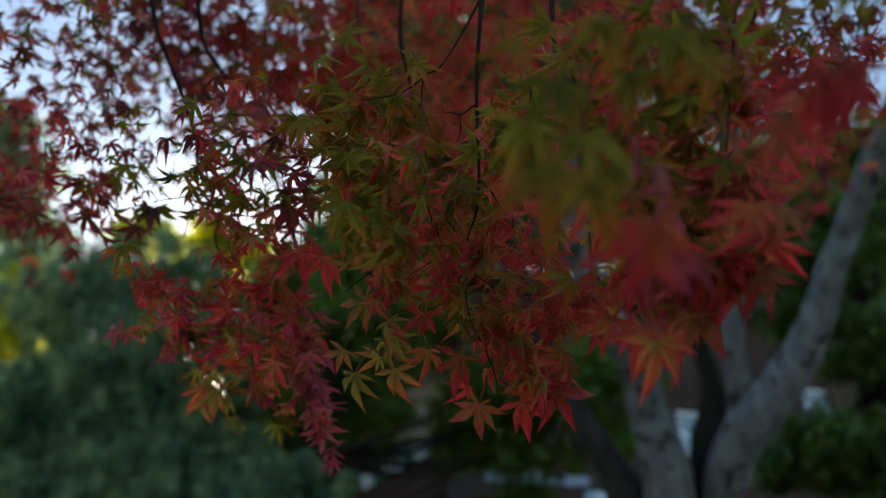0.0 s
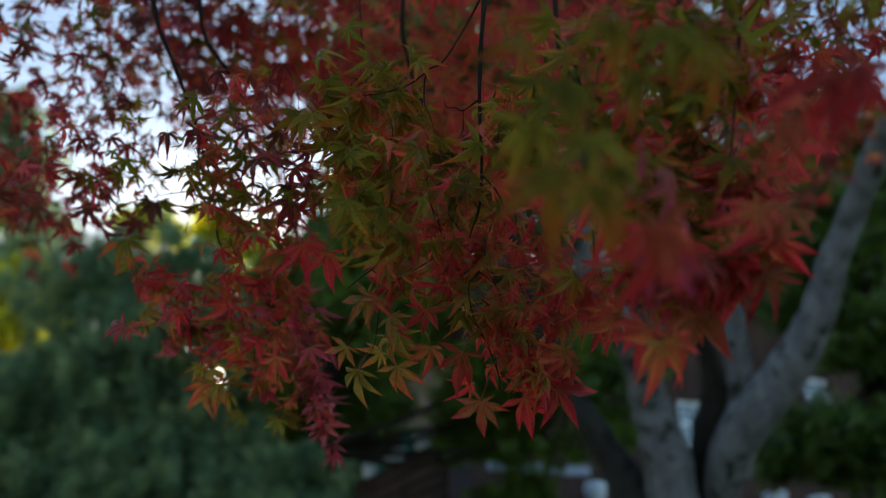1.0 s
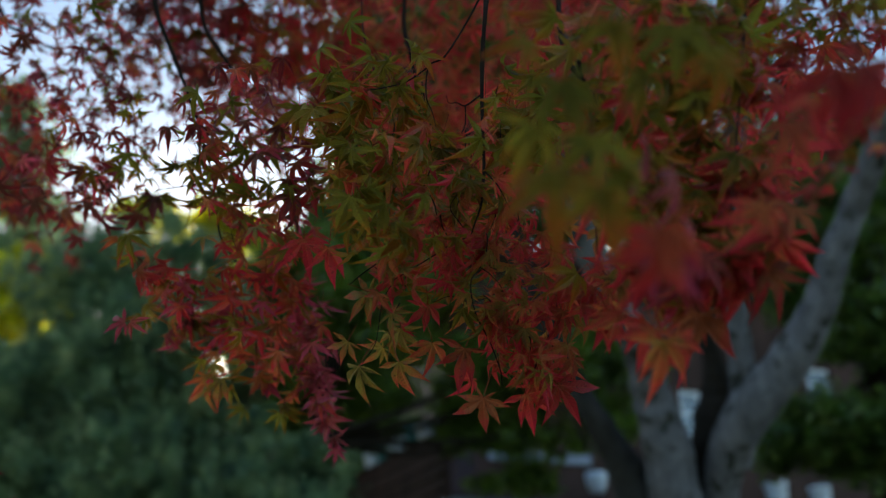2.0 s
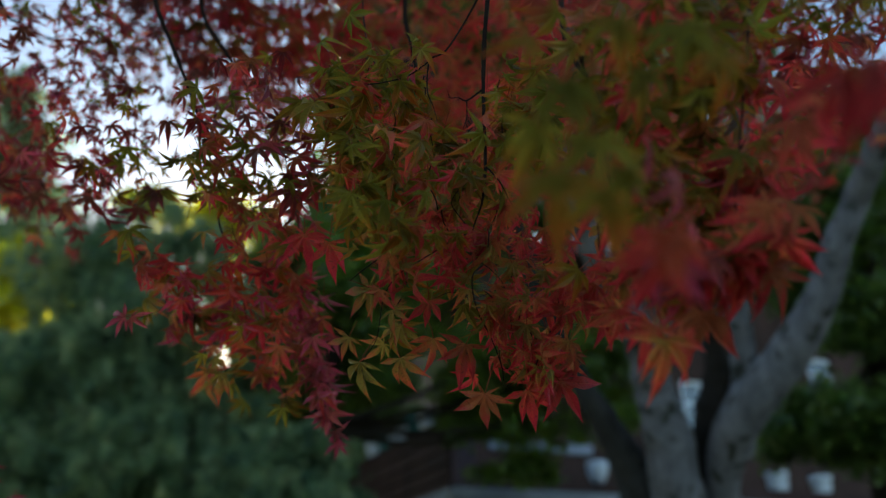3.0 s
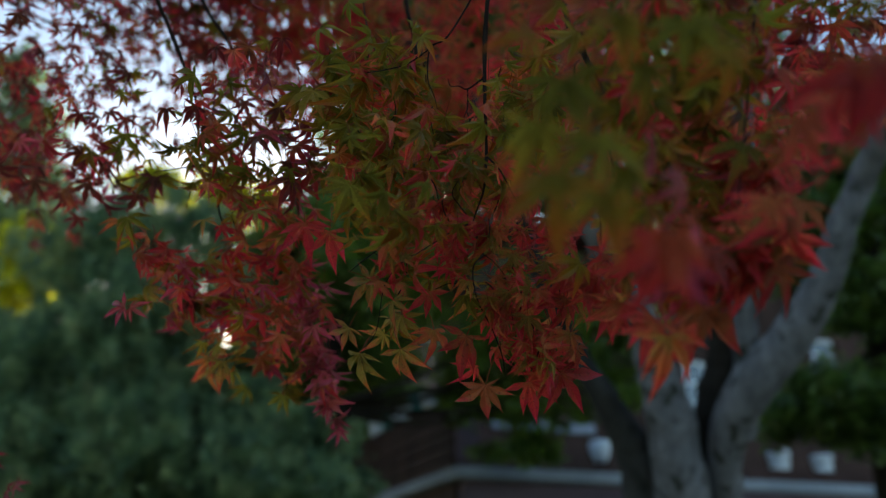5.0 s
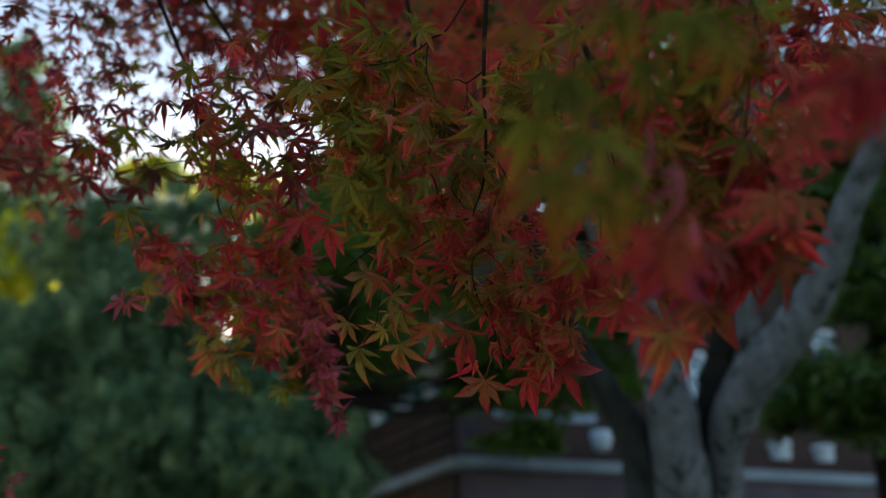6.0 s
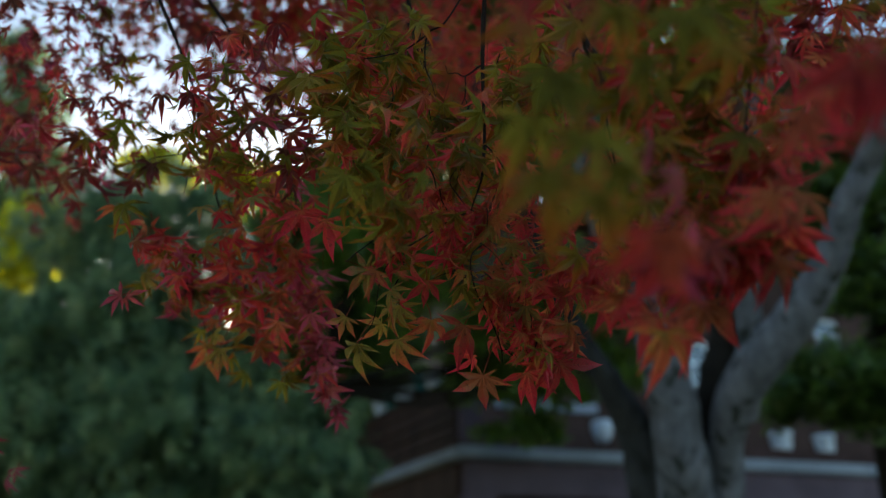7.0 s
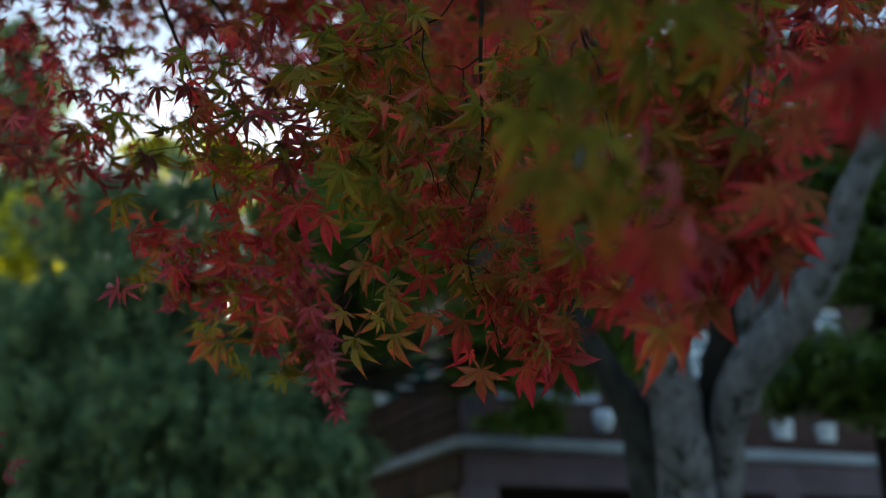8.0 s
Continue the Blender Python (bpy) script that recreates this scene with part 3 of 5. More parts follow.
RED_MIX = (("r", 8), ("m", 2))
DARK_MIX = (("d", 7), ("r", 2), ("g", 3), ("c", 1))
MAROON_MIX = (("d", 6), ("r", 4), ("c", 2), ("g", 1))
GREEN_MIX = (("g", 1),)
OLIVE_MIX = (("g", 8), ("m", 2), ("r", 1))
TURN_MIX = (("m", 6), ("r", 4), ("g", 2))
CRIMSON_MIX = (("c", 4), ("r", 4), ("m", 3), ("g", 1))
CRIMSON_ONLY_MIX = (("c", 8), ("r", 2))
HALF_MIX = (("g", 5), ("r", 4), ("m", 3))
# the thin leaves against the sky
leafy((-0.823, 1.152, 2.675), (-0.794, 1.182, 2.616), (0.047, 0.15, 0.034), 30, 0.027, MAROON_MIX, 137, radius=0.0007)
leafy((-0.719, 1.111, 2.642), (-0.688, 1.14, 2.585), (0.046, 0.15, 0.033), 34, 0.027, DARK_MIX, 174, radius=0.0007)
leafy((-0.768, 1.157, 2.555), (-0.763, 1.18, 2.51), (0.042, 0.15, 0.026), 22, 0.027, MAROON_MIX, 211, radius=0.0007)
leafy((-0.682, 1.155, 2.557), (-0.692, 1.184, 2.5), (0.038, 0.15, 0.033), 30, 0.027, MAROON_MIX, 248, radius=0.0007)
leafy((-0.607, 1.08, 2.59), (-0.608, 1.109, 2.536), (0.037, 0.15, 0.032), 40, 0.027, DARK_MIX, 285, radius=0.0007)
leafy((-0.591, 1.109, 2.644), (-0.57, 1.132, 2.598), (0.031, 0.2, 0.026), 30, 0.027, RED_MIX, 322, radius=0.0007)
leafy((-0.631, 1.111, 2.422), (-0.639, 1.139, 2.369), (0.039, 0.15, 0.031), 33, 0.027, MAROON_MIX, 359, radius=0.0007)
leafy((-0.532, 1.049, 2.432), (-0.549, 1.075, 2.381), (0.027, 0.15, 0.03), 22, 0.027, DARK_MIX, 396, radius=0.0007)
leafy((-0.67, 1.138, 2.371), (-0.672, 1.16, 2.329), (0.029, 0.12, 0.025), 15, 0.027, MAROON_MIX, 433, radius=0.0007)
leafy((-0.522, 1.022, 2.266), (-0.525, 1.039, 2.233), (0.032, 0.1, 0.019), 26, 0.027, DARK_MIX, 470, radius=0.0007)
leafy((-0.447, 0.931, 2.223), (-0.453, 0.949, 2.189), (0.02, 0.1, 0.02), 9, 0.027, OLIVE_MIX, 507, radius=0.0007)
leafy((-0.491, 1.038, 2.343), (-0.491, 1.058, 2.304), (0.017, 0.1, 0.023), 8, 0.027, DARK_MIX, 544, radius=0.0007)
leafy((-0.493, 1.078, 2.483), (-0.496, 1.106, 2.43), (0.021, 0.1, 0.031), 5, 0.027, DARK_MIX, 581, radius=0.0007)
leafy((-0.558, 1.269, 2.77), (-0.528, 1.298, 2.712), (0.039, 0.2, 0.034), 33, 0.027, MAROON_MIX, 618, radius=0.0007)
leafy((-0.52, 1.13, 2.601), (-0.541, 1.154, 2.556), (0.027, 0.2, 0.026), 15, 0.027, DARK_MIX, 655, radius=0.0007)
leafy((-0.455, 1.154, 2.553), (-0.446, 1.177, 2.508), (0.031, 0.2, 0.026), 17, 0.027, DARK_MIX, 692, radius=0.0007)
# red leaves at the edge of the gap, farther off
leafy((-0.907, 1.332, 2.654), (-0.906, 1.362, 2.596), (0.042, 0.15, 0.034), 22, 0.036, MAROON_MIX, 729)
leafy((-0.944, 1.377, 2.569), (-0.919, 1.406, 2.511), (0.042, 0.15, 0.034), 22, 0.036, MAROON_MIX, 766)
leafy((-0.897, 1.36, 2.6), (-0.873, 1.389, 2.543), (0.042, 0.15, 0.034), 22, 0.036, MAROON_MIX, 803)
leafy((-0.903, 1.42, 2.483), (-0.893, 1.45, 2.425), (0.042, 0.15, 0.034), 22, 0.036, MAROON_MIX, 840)
leafy((-0.867, 1.409, 2.504), (-0.845, 1.439, 2.446), (0.042, 0.15, 0.034), 22, 0.036, MAROON_MIX, 877)
leafy((-0.911, 1.434, 2.456), (-0.913, 1.464, 2.399), (0.042, 0.15, 0.034), 22, 0.036, MAROON_MIX, 914)
leafy((-0.658, 1.098, 2.229), (-0.644, 1.108, 2.21), (0.026, 0.1, 0.011), 9, 0.038, MAROON_MIX, 951)
leafy((-0.548, 1.053, 2.205), (-0.564, 1.064, 2.185), (0.025, 0.1, 0.012), 11, 0.038, MAROON_MIX, 988)
leafy((-0.485, 0.999, 2.201), (-0.493, 1.008, 2.183), (0.024, 0.1, 0.011), 10, 0.036, DARK_MIX, 1025)
leafy((-0.481, 1.407, 2.936), (-0.499, 1.442, 2.868), (0.056, 0.3, 0.04), 39, 0.042, MAROON_MIX, 1062)
leafy((-0.447, 1.437, 2.877), (-0.437, 1.473, 2.808), (0.056, 0.3, 0.04), 27, 0.042, RED_MIX, 1099)
leafy((-0.482, 1.428, 2.895), (-0.47, 1.464, 2.826), (0.056, 0.3, 0.04), 27, 0.042, RED_MIX, 1136)
leafy((-0.295, 1.402, 2.942), (-0.317, 1.438, 2.873), (0.056, 0.3, 0.04), 45, 0.042, RED_MIX, 1173)
leafy((-0.331, 1.446, 2.858), (-0.347, 1.481, 2.79), (0.056, 0.3, 0.04), 23, 0.042, RED_MIX, 1210)
leafy((-0.235, 1.408, 2.929), (-0.228, 1.443, 2.861), (0.056, 0.3, 0.04), 45, 0.042, RED_MIX, 1247)
leafy((-0.216, 1.451, 2.846), (-0.224, 1.486, 2.777), (0.056, 0.3, 0.04), 36, 0.042, RED_MIX, 1284)
leafy((-0.559, 1.38, 2.99), (-0.598, 1.416, 2.922), (0.056, 0.3, 0.04), 41, 0.042, MAROON_MIX, 1321)
leafy((-0.493, 1.367, 3.014), (-0.506, 1.402, 2.945), (0.056, 0.3, 0.04), 41, 0.042, MAROON_MIX, 1358)
leafy((-0.374, 1.366, 3.014), (-0.363, 1.401, 2.945), (0.056, 0.3, 0.04), 41, 0.042, RED_MIX, 1395)
leafy((-0.298, 1.359, 3.025), (-0.284, 1.394, 2.956), (0.056, 0.3, 0.04), 45, 0.042, RED_MIX, 1432)
leafy((-0.878, 1.226, 2.859), (-0.882, 1.249, 2.814), (0.065, 0.2, 0.026), 40, 0.03, DARK_MIX, 1469)
leafy((-0.702, 1.224, 2.859), (-0.732, 1.248, 2.814), (0.065, 0.2, 0.026), 40, 0.03, DARK_MIX, 1506)
leafy((-0.593, 1.223, 2.858), (-0.604, 1.247, 2.813), (0.065, 0.2, 0.026), 40, 0.03, DARK_MIX, 1543)
leafy((-0.481, 1.347, 2.835), (-0.469, 1.372, 2.786), (0.044, 0.2, 0.028), 30, 0.038, MAROON_MIX, 1580)
leafy((-0.4, 1.334, 2.857), (-0.436, 1.36, 2.809), (0.044, 0.2, 0.028), 36, 0.038, RED_MIX, 1617)
leafy((-0.341, 1.351, 2.823), (-0.364, 1.377, 2.774), (0.044, 0.2, 0.028), 36, 0.038, RED_MIX, 1654)
leafy((-0.301, 1.357, 2.812), (-0.286, 1.382, 2.763), (0.044, 0.2, 0.028), 36, 0.038, RED_MIX, 1691)
leafy((-0.612, 1.33, 2.87), (-0.596, 1.355, 2.821), (0.044, 0.2, 0.028), 30, 0.038, MAROON_MIX, 1728)
leafy((-0.568, 1.333, 2.864), (-0.58, 1.358, 2.815), (0.044, 0.2, 0.028), 34, 0.038, MAROON_MIX, 1765)
leafy((-0.633, 1.342, 2.847), (-0.665, 1.368, 2.798), (0.044, 0.2, 0.028), 22, 0.038, MAROON_MIX, 1802)
leafy((-0.296, 1.392, 2.744), (-0.282, 1.417, 2.695), (0.044, 0.2, 0.028), 24, 0.038, RED_MIX, 1839)
leafy((-0.765, 1.337, 2.859), (-0.767, 1.363, 2.81), (0.044, 0.2, 0.028), 22, 0.038, MAROON_MIX, 1876)
leafy((-0.674, 1.31, 2.909), (-0.707, 1.336, 2.861), (0.044, 0.2, 0.028), 30, 0.038, MAROON_MIX, 1913)
leafy((-0.609, 1.31, 2.909), (-0.616, 1.335, 2.86), (0.044, 0.2, 0.028), 36, 0.038, MAROON_MIX, 1950)
leafy((-0.487, 1.32, 2.886), (-0.5, 1.346, 2.837), (0.044, 0.2, 0.028), 34, 0.038, MAROON_MIX, 1987)
leafy((-0.456, 1.311, 2.903), (-0.446, 1.337, 2.854), (0.044, 0.2, 0.028), 34, 0.038, RED_MIX, 2024)
leafy((-0.36, 1.322, 2.88), (-0.351, 1.347, 2.831), (0.044, 0.2, 0.028), 34, 0.038, RED_MIX, 2061)
leafy((-0.29, 1.322, 2.879), (-0.287, 1.347, 2.831), (0.044, 0.2, 0.028), 30, 0.038, RED_MIX, 2098)
leafy((-0.707, 1.322, 2.887), (-0.711, 1.347, 2.838), (0.044, 0.2, 0.028), 20, 0.038, MAROON_MIX, 2135)
leafy((-0.388, 1.381, 2.767), (-0.369, 1.406, 2.718), (0.044, 0.2, 0.028), 18, 0.038, RED_MIX, 2172)
# darker leaves between the gap and the olive ones
leafy((-0.336, 0.841, 2.176), (-0.339, 0.85, 2.159), (0.016, 0.05, 0.01), 6, 0.03, DARK_MIX, 2209, radius=0.0007)
leafy((-0.325, 0.892, 2.186), (-0.322, 0.907, 2.157), (0.021, 0.08, 0.017), 14, 0.03, DARK_MIX, 2246, radius=0.0007)
leafy((-0.288, 0.913, 2.255), (-0.29, 0.93, 2.22), (0.023, 0.1, 0.02), 15, 0.03, DARK_MIX, 2283, radius=0.0007)
leafy((-0.319, 1.005, 2.405), (-0.321, 1.022, 2.37), (0.026, 0.1, 0.02), 15, 0.03, MAROON_MIX, 2320, radius=0.0007)
leafy((-0.254, 0.937, 2.317), (-0.256, 0.955, 2.281), (0.024, 0.1, 0.021), 15, 0.03, DARK_MIX, 2357, radius=0.0007)
leafy((-0.202, 0.874, 2.219), (-0.2, 0.893, 2.181), (0.021, 0.1, 0.022), 14, 0.03, MAROON_MIX, 2394, radius=0.0007)
leafy((-0.254, 0.888, 2.192), (-0.259, 0.906, 2.159), (0.022, 0.1, 0.019), 16, 0.03, DARK_MIX, 2431, radius=0.0007)
leafy((-0.293, 0.906, 2.158), (-0.291, 0.921, 2.129), (0.022, 0.1, 0.017), 16, 0.032, HALF_MIX, 2468, radius=0.0007)
leafy((-0.218, 0.863, 2.132), (-0.209, 0.879, 2.1), (0.021, 0.08, 0.018), 14, 0.032, DARK_MIX, 2505, radius=0.0007)
leafy((-0.333, 0.867, 2.127), (-0.326, 0.876, 2.109), (0.015, 0.06, 0.01), 6, 0.032, OLIVE_MIX, 2542, radius=0.0007)
leafy((-0.299, 0.946, 2.124), (-0.312, 0.962, 2.095), (0.023, 0.08, 0.017), 11, 0.034, HALF_MIX, 2579, radius=0.0007)
leafy((-0.264, 0.945, 2.127), (-0.257, 0.962, 2.093), (0.026, 0.08, 0.02), 14, 0.034, TURN_MIX, 2616, radius=0.0007)
leafy((-0.203, 0.922, 2.126), (-0.187, 0.939, 2.093), (0.022, 0.08, 0.019), 10, 0.034, HALF_MIX, 2653, radius=0.0007)
leafy((-0.293, 0.97, 2.079), (-0.29, 0.985, 2.049), (0.026, 0.08, 0.017), 11, 0.034, TURN_MIX, 2690, radius=0.0007)
leafy((-0.219, 0.968, 2.081), (-0.221, 0.985, 2.047), (0.026, 0.08, 0.02), 14, 0.034, TURN_MIX, 2727, radius=0.0007)
leafy((-0.172, 0.866, 2.125), (-0.167, 0.882, 2.093), (0.019, 0.08, 0.018), 7, 0.034, MAROON_MIX, 2764, radius=0.0007)
# crimson low spray
leafy((-0.469, 1.077, 2.092), (-0.45, 1.086, 2.076), (0.022, 0.08, 0.01), 5, 0.038, TURN_MIX, 2801)
leafy((-0.431, 1.085, 2.077), (-0.436, 1.097, 2.054), (0.022, 0.08, 0.013), 8, 0.038, CRIMSON_MIX, 2838)
leafy((-0.418, 1.104, 2.04), (-0.424, 1.117, 2.014), (0.028, 0.08, 0.015), 10, 0.038, TURN_MIX, 2875)
leafy((-0.366, 1.093, 2.059), (-0.39, 1.11, 2.027), (0.028, 0.08, 0.019), 13, 0.038, TURN_MIX, 2912)
leafy((-0.391, 1.113, 2.021), (-0.394, 1.127, 1.995), (0.028, 0.08, 0.015), 11, 0.038, CRIMSON_MIX, 2949)
leafy((-0.329, 1.095, 2.054), (-0.339, 1.114, 2.018), (0.025, 0.08, 0.021), 12, 0.038, CRIMSON_MIX, 2986)
leafy((-0.368, 1.116, 2.015), (-0.354, 1.128, 1.993), (0.025, 0.08, 0.013), 8, 0.038, CRIMSON_MIX, 3023)
leafy((-0.303, 1.079, 2.085), (-0.291, 1.098, 2.048), (0.025, 0.08, 0.021), 11, 0.038, TURN_MIX, 3060)
leafy((-0.309, 1.108, 2.03), (-0.309, 1.129, 1.989), (0.025, 0.08, 0.024), 12, 0.038, TURN_MIX, 3097)
leafy((-0.283, 1.133, 1.981), (-0.285, 1.148, 1.951), (0.02, 0.08, 0.017), 9, 0.038, CRIMSON_MIX, 3134)
leafy((-0.245, 1.083, 2.077), (-0.25, 1.102, 2.04), (0.022, 0.08, 0.021), 13, 0.038, CRIMSON_MIX, 3171)
leafy((-0.247, 1.113, 2.019), (-0.253, 1.134, 1.977), (0.025, 0.08, 0.024), 18, 0.038, CRIMSON_MIX, 3208)
leafy((-0.215, 1.093, 2.057), (-0.213, 1.114, 2.015), (0.017, 0.08, 0.024), 13, 0.038, CRIMSON_ONLY_MIX, 3245)
leafy((-0.207, 1.126, 1.993), (-0.205, 1.145, 1.956), (0.019, 0.08, 0.021), 15, 0.038, CRIMSON_ONLY_MIX, 3282)
leafy((-0.195, 1.146, 1.954), (-0.192, 1.165, 1.917), (0.014, 0.08, 0.021), 13, 0.038, CRIMSON_ONLY_MIX, 3319)
leafy((-0.249, 1.145, 1.958), (-0.25, 1.16, 1.928), (0.022, 0.08, 0.017), 9, 0.038, TURN_MIX, 3356)
leafy((-0.181, 1.171, 1.905), (-0.18, 1.187, 1.873), (0.009, 0.08, 0.019), 7, 0.038, CRIMSON_ONLY_MIX, 3393)
leafy((-0.685, 1.24, 1.781), (-0.686, 1.254, 1.755), (0.006, 0.08, 0.015), 4, 0.038, CRIMSON_ONLY_MIX, 3430)
leafy((-0.171, 1.194, 1.861), (-0.17, 1.202, 1.844), (0.005, 0.08, 0.01), 4, 0.038, CRIMSON_ONLY_MIX, 3467)
leafy((-0.245, 1.173, 1.902), (-0.241, 1.181, 1.888), (0.016, 0.08, 0.009), 4, 0.038, OLIVE_MIX, 3504)
leafy((-0.367, 1.142, 1.965), (-0.368, 1.156, 1.937), (0.014, 0.08, 0.016), 5, 0.038, TURN_MIX, 3541)
leafy((-0.327, 1.158, 1.932), (-0.333, 1.165, 1.919), (0.011, 0.08, 0.007), 4, 0.038, TURN_MIX, 3578)
# deep red leaves behind
leafy((-0.154, 1.394, 3.173), (-0.151, 1.437, 3.09), (0.087, 0.4, 0.048), 46, 0.044, RED_MIX, 3615)
leafy((0.007, 1.393, 3.172), (0.006, 1.435, 3.089), (0.087, 0.4, 0.048), 46, 0.044, RED_MIX, 3652)
leafy((0.173, 1.391, 3.172), (0.154, 1.434, 3.089), (0.087, 0.4, 0.048), 46, 0.044, RED_MIX, 3689)
leafy((0.282, 1.39, 3.171), (0.276, 1.433, 3.088), (0.087, 0.4, 0.048), 46, 0.044, RED_MIX, 3726)
leafy((0.425, 1.389, 3.171), (0.447, 1.432, 3.088), (0.087, 0.4, 0.048), 46, 0.044, RED_MIX, 3763)
leafy((0.597, 1.388, 3.17), (0.607, 1.43, 3.087), (0.087, 0.4, 0.048), 46, 0.044, RED_MIX, 3800)
leafy((0.837, 1.386, 3.169), (0.82, 1.429, 3.086), (0.087, 0.4, 0.048), 46, 0.044, RED_MIX, 3837)
leafy((-0.152, 1.449, 3.066), (-0.173, 1.492, 2.983), (0.087, 0.4, 0.048), 56, 0.044, RED_MIX, 3874)
leafy((0.006, 1.448, 3.066), (-0.007, 1.491, 2.983), (0.087, 0.4, 0.048), 56, 0.044, RED_MIX, 3911)
leafy((0.15, 1.447, 3.065), (0.171, 1.489, 2.982), (0.087, 0.4, 0.048), 56, 0.044, RED_MIX, 3948)
leafy((0.302, 1.445, 3.064), (0.305, 1.488, 2.981), (0.087, 0.4, 0.048), 56, 0.044, RED_MIX, 3985)
leafy((0.544, 1.443, 3.063), (0.523, 1.486, 2.98), (0.087, 0.4, 0.048), 56, 0.044, RED_MIX, 4022)
leafy((0.623, 1.443, 3.063), (0.68, 1.485, 2.98), (0.087, 0.4, 0.048), 56, 0.044, RED_MIX, 4059)
leafy((0.755, 1.442, 3.062), (0.781, 1.484, 2.979), (0.087, 0.4, 0.048), 56, 0.044, RED_MIX, 4096)
leafy((-0.228, 1.425, 2.897), (-0.169, 1.472, 2.804), (0.07, 0.35, 0.054), 40, 0.043, RED_MIX, 4133)
leafy((-0.135, 1.418, 2.908), (-0.095, 1.465, 2.815), (0.07, 0.35, 0.054), 56, 0.043, RED_MIX, 4170)
leafy((0.032, 1.423, 2.896), (0.041, 1.471, 2.803), (0.07, 0.35, 0.054), 62, 0.043, RED_MIX, 4207)
leafy((0.168, 1.421, 2.895), (0.187, 1.469, 2.802), (0.07, 0.35, 0.054), 62, 0.043, RED_MIX, 4244)
leafy((0.285, 1.42, 2.895), (0.294, 1.468, 2.802), (0.07, 0.35, 0.054), 50, 0.043, RED_MIX, 4281)
leafy((0.416, 1.432, 2.87), (0.443, 1.48, 2.777), (0.07, 0.35, 0.054), 50, 0.043, RED_MIX, 4318)
leafy((0.548, 1.424, 2.882), (0.58, 1.472, 2.788), (0.07, 0.35, 0.054), 46, 0.043, RED_MIX, 4355)
leafy((0.652, 1.424, 2.881), (0.669, 1.472, 2.788), (0.07, 0.35, 0.054), 40, 0.043, RED_MIX, 4392)
leafy((-0.14, 1.492, 2.765), (-0.157, 1.54, 2.672), (0.07, 0.35, 0.054), 40, 0.043, RED_MIX, 4429)
leafy((-0.051, 1.485, 2.777), (-0.008, 1.533, 2.684), (0.07, 0.35, 0.054), 52, 0.043, RED_MIX, 4466)
leafy((0.083, 1.49, 2.764), (0.077, 1.538, 2.671), (0.07, 0.35, 0.054), 56, 0.043, RED_MIX, 4503)
leafy((0.241, 1.489, 2.764), (0.218, 1.537, 2.671), (0.07, 0.35, 0.054), 50, 0.043, RED_MIX, 4540)
leafy((0.358, 1.494, 2.751), (0.371, 1.542, 2.658), (0.07, 0.35, 0.054), 50, 0.043, RED_MIX, 4577)
leafy((0.499, 1.499, 2.739), (0.469, 1.547, 2.646), (0.07, 0.35, 0.054), 46, 0.043, RED_MIX, 4614)
leafy((0.579, 1.504, 2.726), (0.62, 1.552, 2.633), (0.07, 0.35, 0.054), 46, 0.043, RED_MIX, 4651)
leafy((-0.146, 1.547, 2.658), (-0.145, 1.595, 2.565), (0.07, 0.35, 0.054), 30, 0.043, RED_MIX, 4688)
leafy((-0.079, 1.547, 2.658), (-0.047, 1.594, 2.564), (0.07, 0.35, 0.054), 46, 0.043, RED_MIX, 4725)
leafy((0.1, 1.551, 2.645), (0.052, 1.6, 2.552), (0.07, 0.35, 0.054), 44, 0.043, RED_MIX, 4762)
leafy((0.278, 1.556, 2.632), (0.29, 1.604, 2.539), (0.07, 0.35, 0.054), 40, 0.043, RED_MIX, 4799)
leafy((0.434, 1.567, 2.608), (0.457, 1.615, 2.514), (0.07, 0.35, 0.054), 40, 0.043, RED_MIX, 4836)
leafy((0.57, 1.572, 2.595), (0.586, 1.62, 2.502), (0.07, 0.35, 0.054), 30, 0.043, RED_MIX, 4873)
leafy((0.564, 1.173, 2.496), (0.558, 1.199, 2.445), (0.034, 0.2, 0.03), 26, 0.042, RED_MIX, 4910)
leafy((0.495, 1.047, 2.306), (0.497, 1.067, 2.267), (0.026, 0.2, 0.023), 18, 0.042, RED_MIX, 4947)
leafy((0.462, 0.903, 2.15), (0.451, 0.919, 2.118), (0.02, 0.1, 0.018), 16, 0.042, RED_MIX, 4984)
# sparse leaves high up, with the sky between them
leafy((0.497, 0.959, 2.477), (0.5, 0.975, 2.445), (0.021, 0.1, 0.018), 7, 0.04, DARK_MIX, 5021)
leafy((0.569, 0.992, 2.411), (0.563, 1.008, 2.38), (0.021, 0.1, 0.018), 16, 0.04, MAROON_MIX, 5058)
leafy((0.558, 0.954, 2.485), (0.562, 0.97, 2.453), (0.021, 0.1, 0.018), 7, 0.04, HALF_MIX, 5095)
leafy((0.601, 0.952, 2.489), (0.61, 0.968, 2.457), (0.021, 0.1, 0.018), 9, 0.04, DARK_MIX, 5132)
leafy((0.627, 0.998, 2.399), (0.619, 1.014, 2.367), (0.021, 0.1, 0.018), 18, 0.04, RED_MIX, 5169)
leafy((0.518, 0.992, 2.411), (0.511, 1.009, 2.38), (0.021, 0.1, 0.018), 16, 0.04, RED_MIX, 5206)
leafy((0.652, 0.96, 2.472), (0.649, 0.976, 2.441), (0.021, 0.1, 0.018), 8, 0.04, DARK_MIX, 5243)
leafy((0.687, 0.968, 2.456), (0.705, 0.984, 2.424), (0.021, 0.1, 0.018), 14, 0.04, DARK_MIX, 5280)
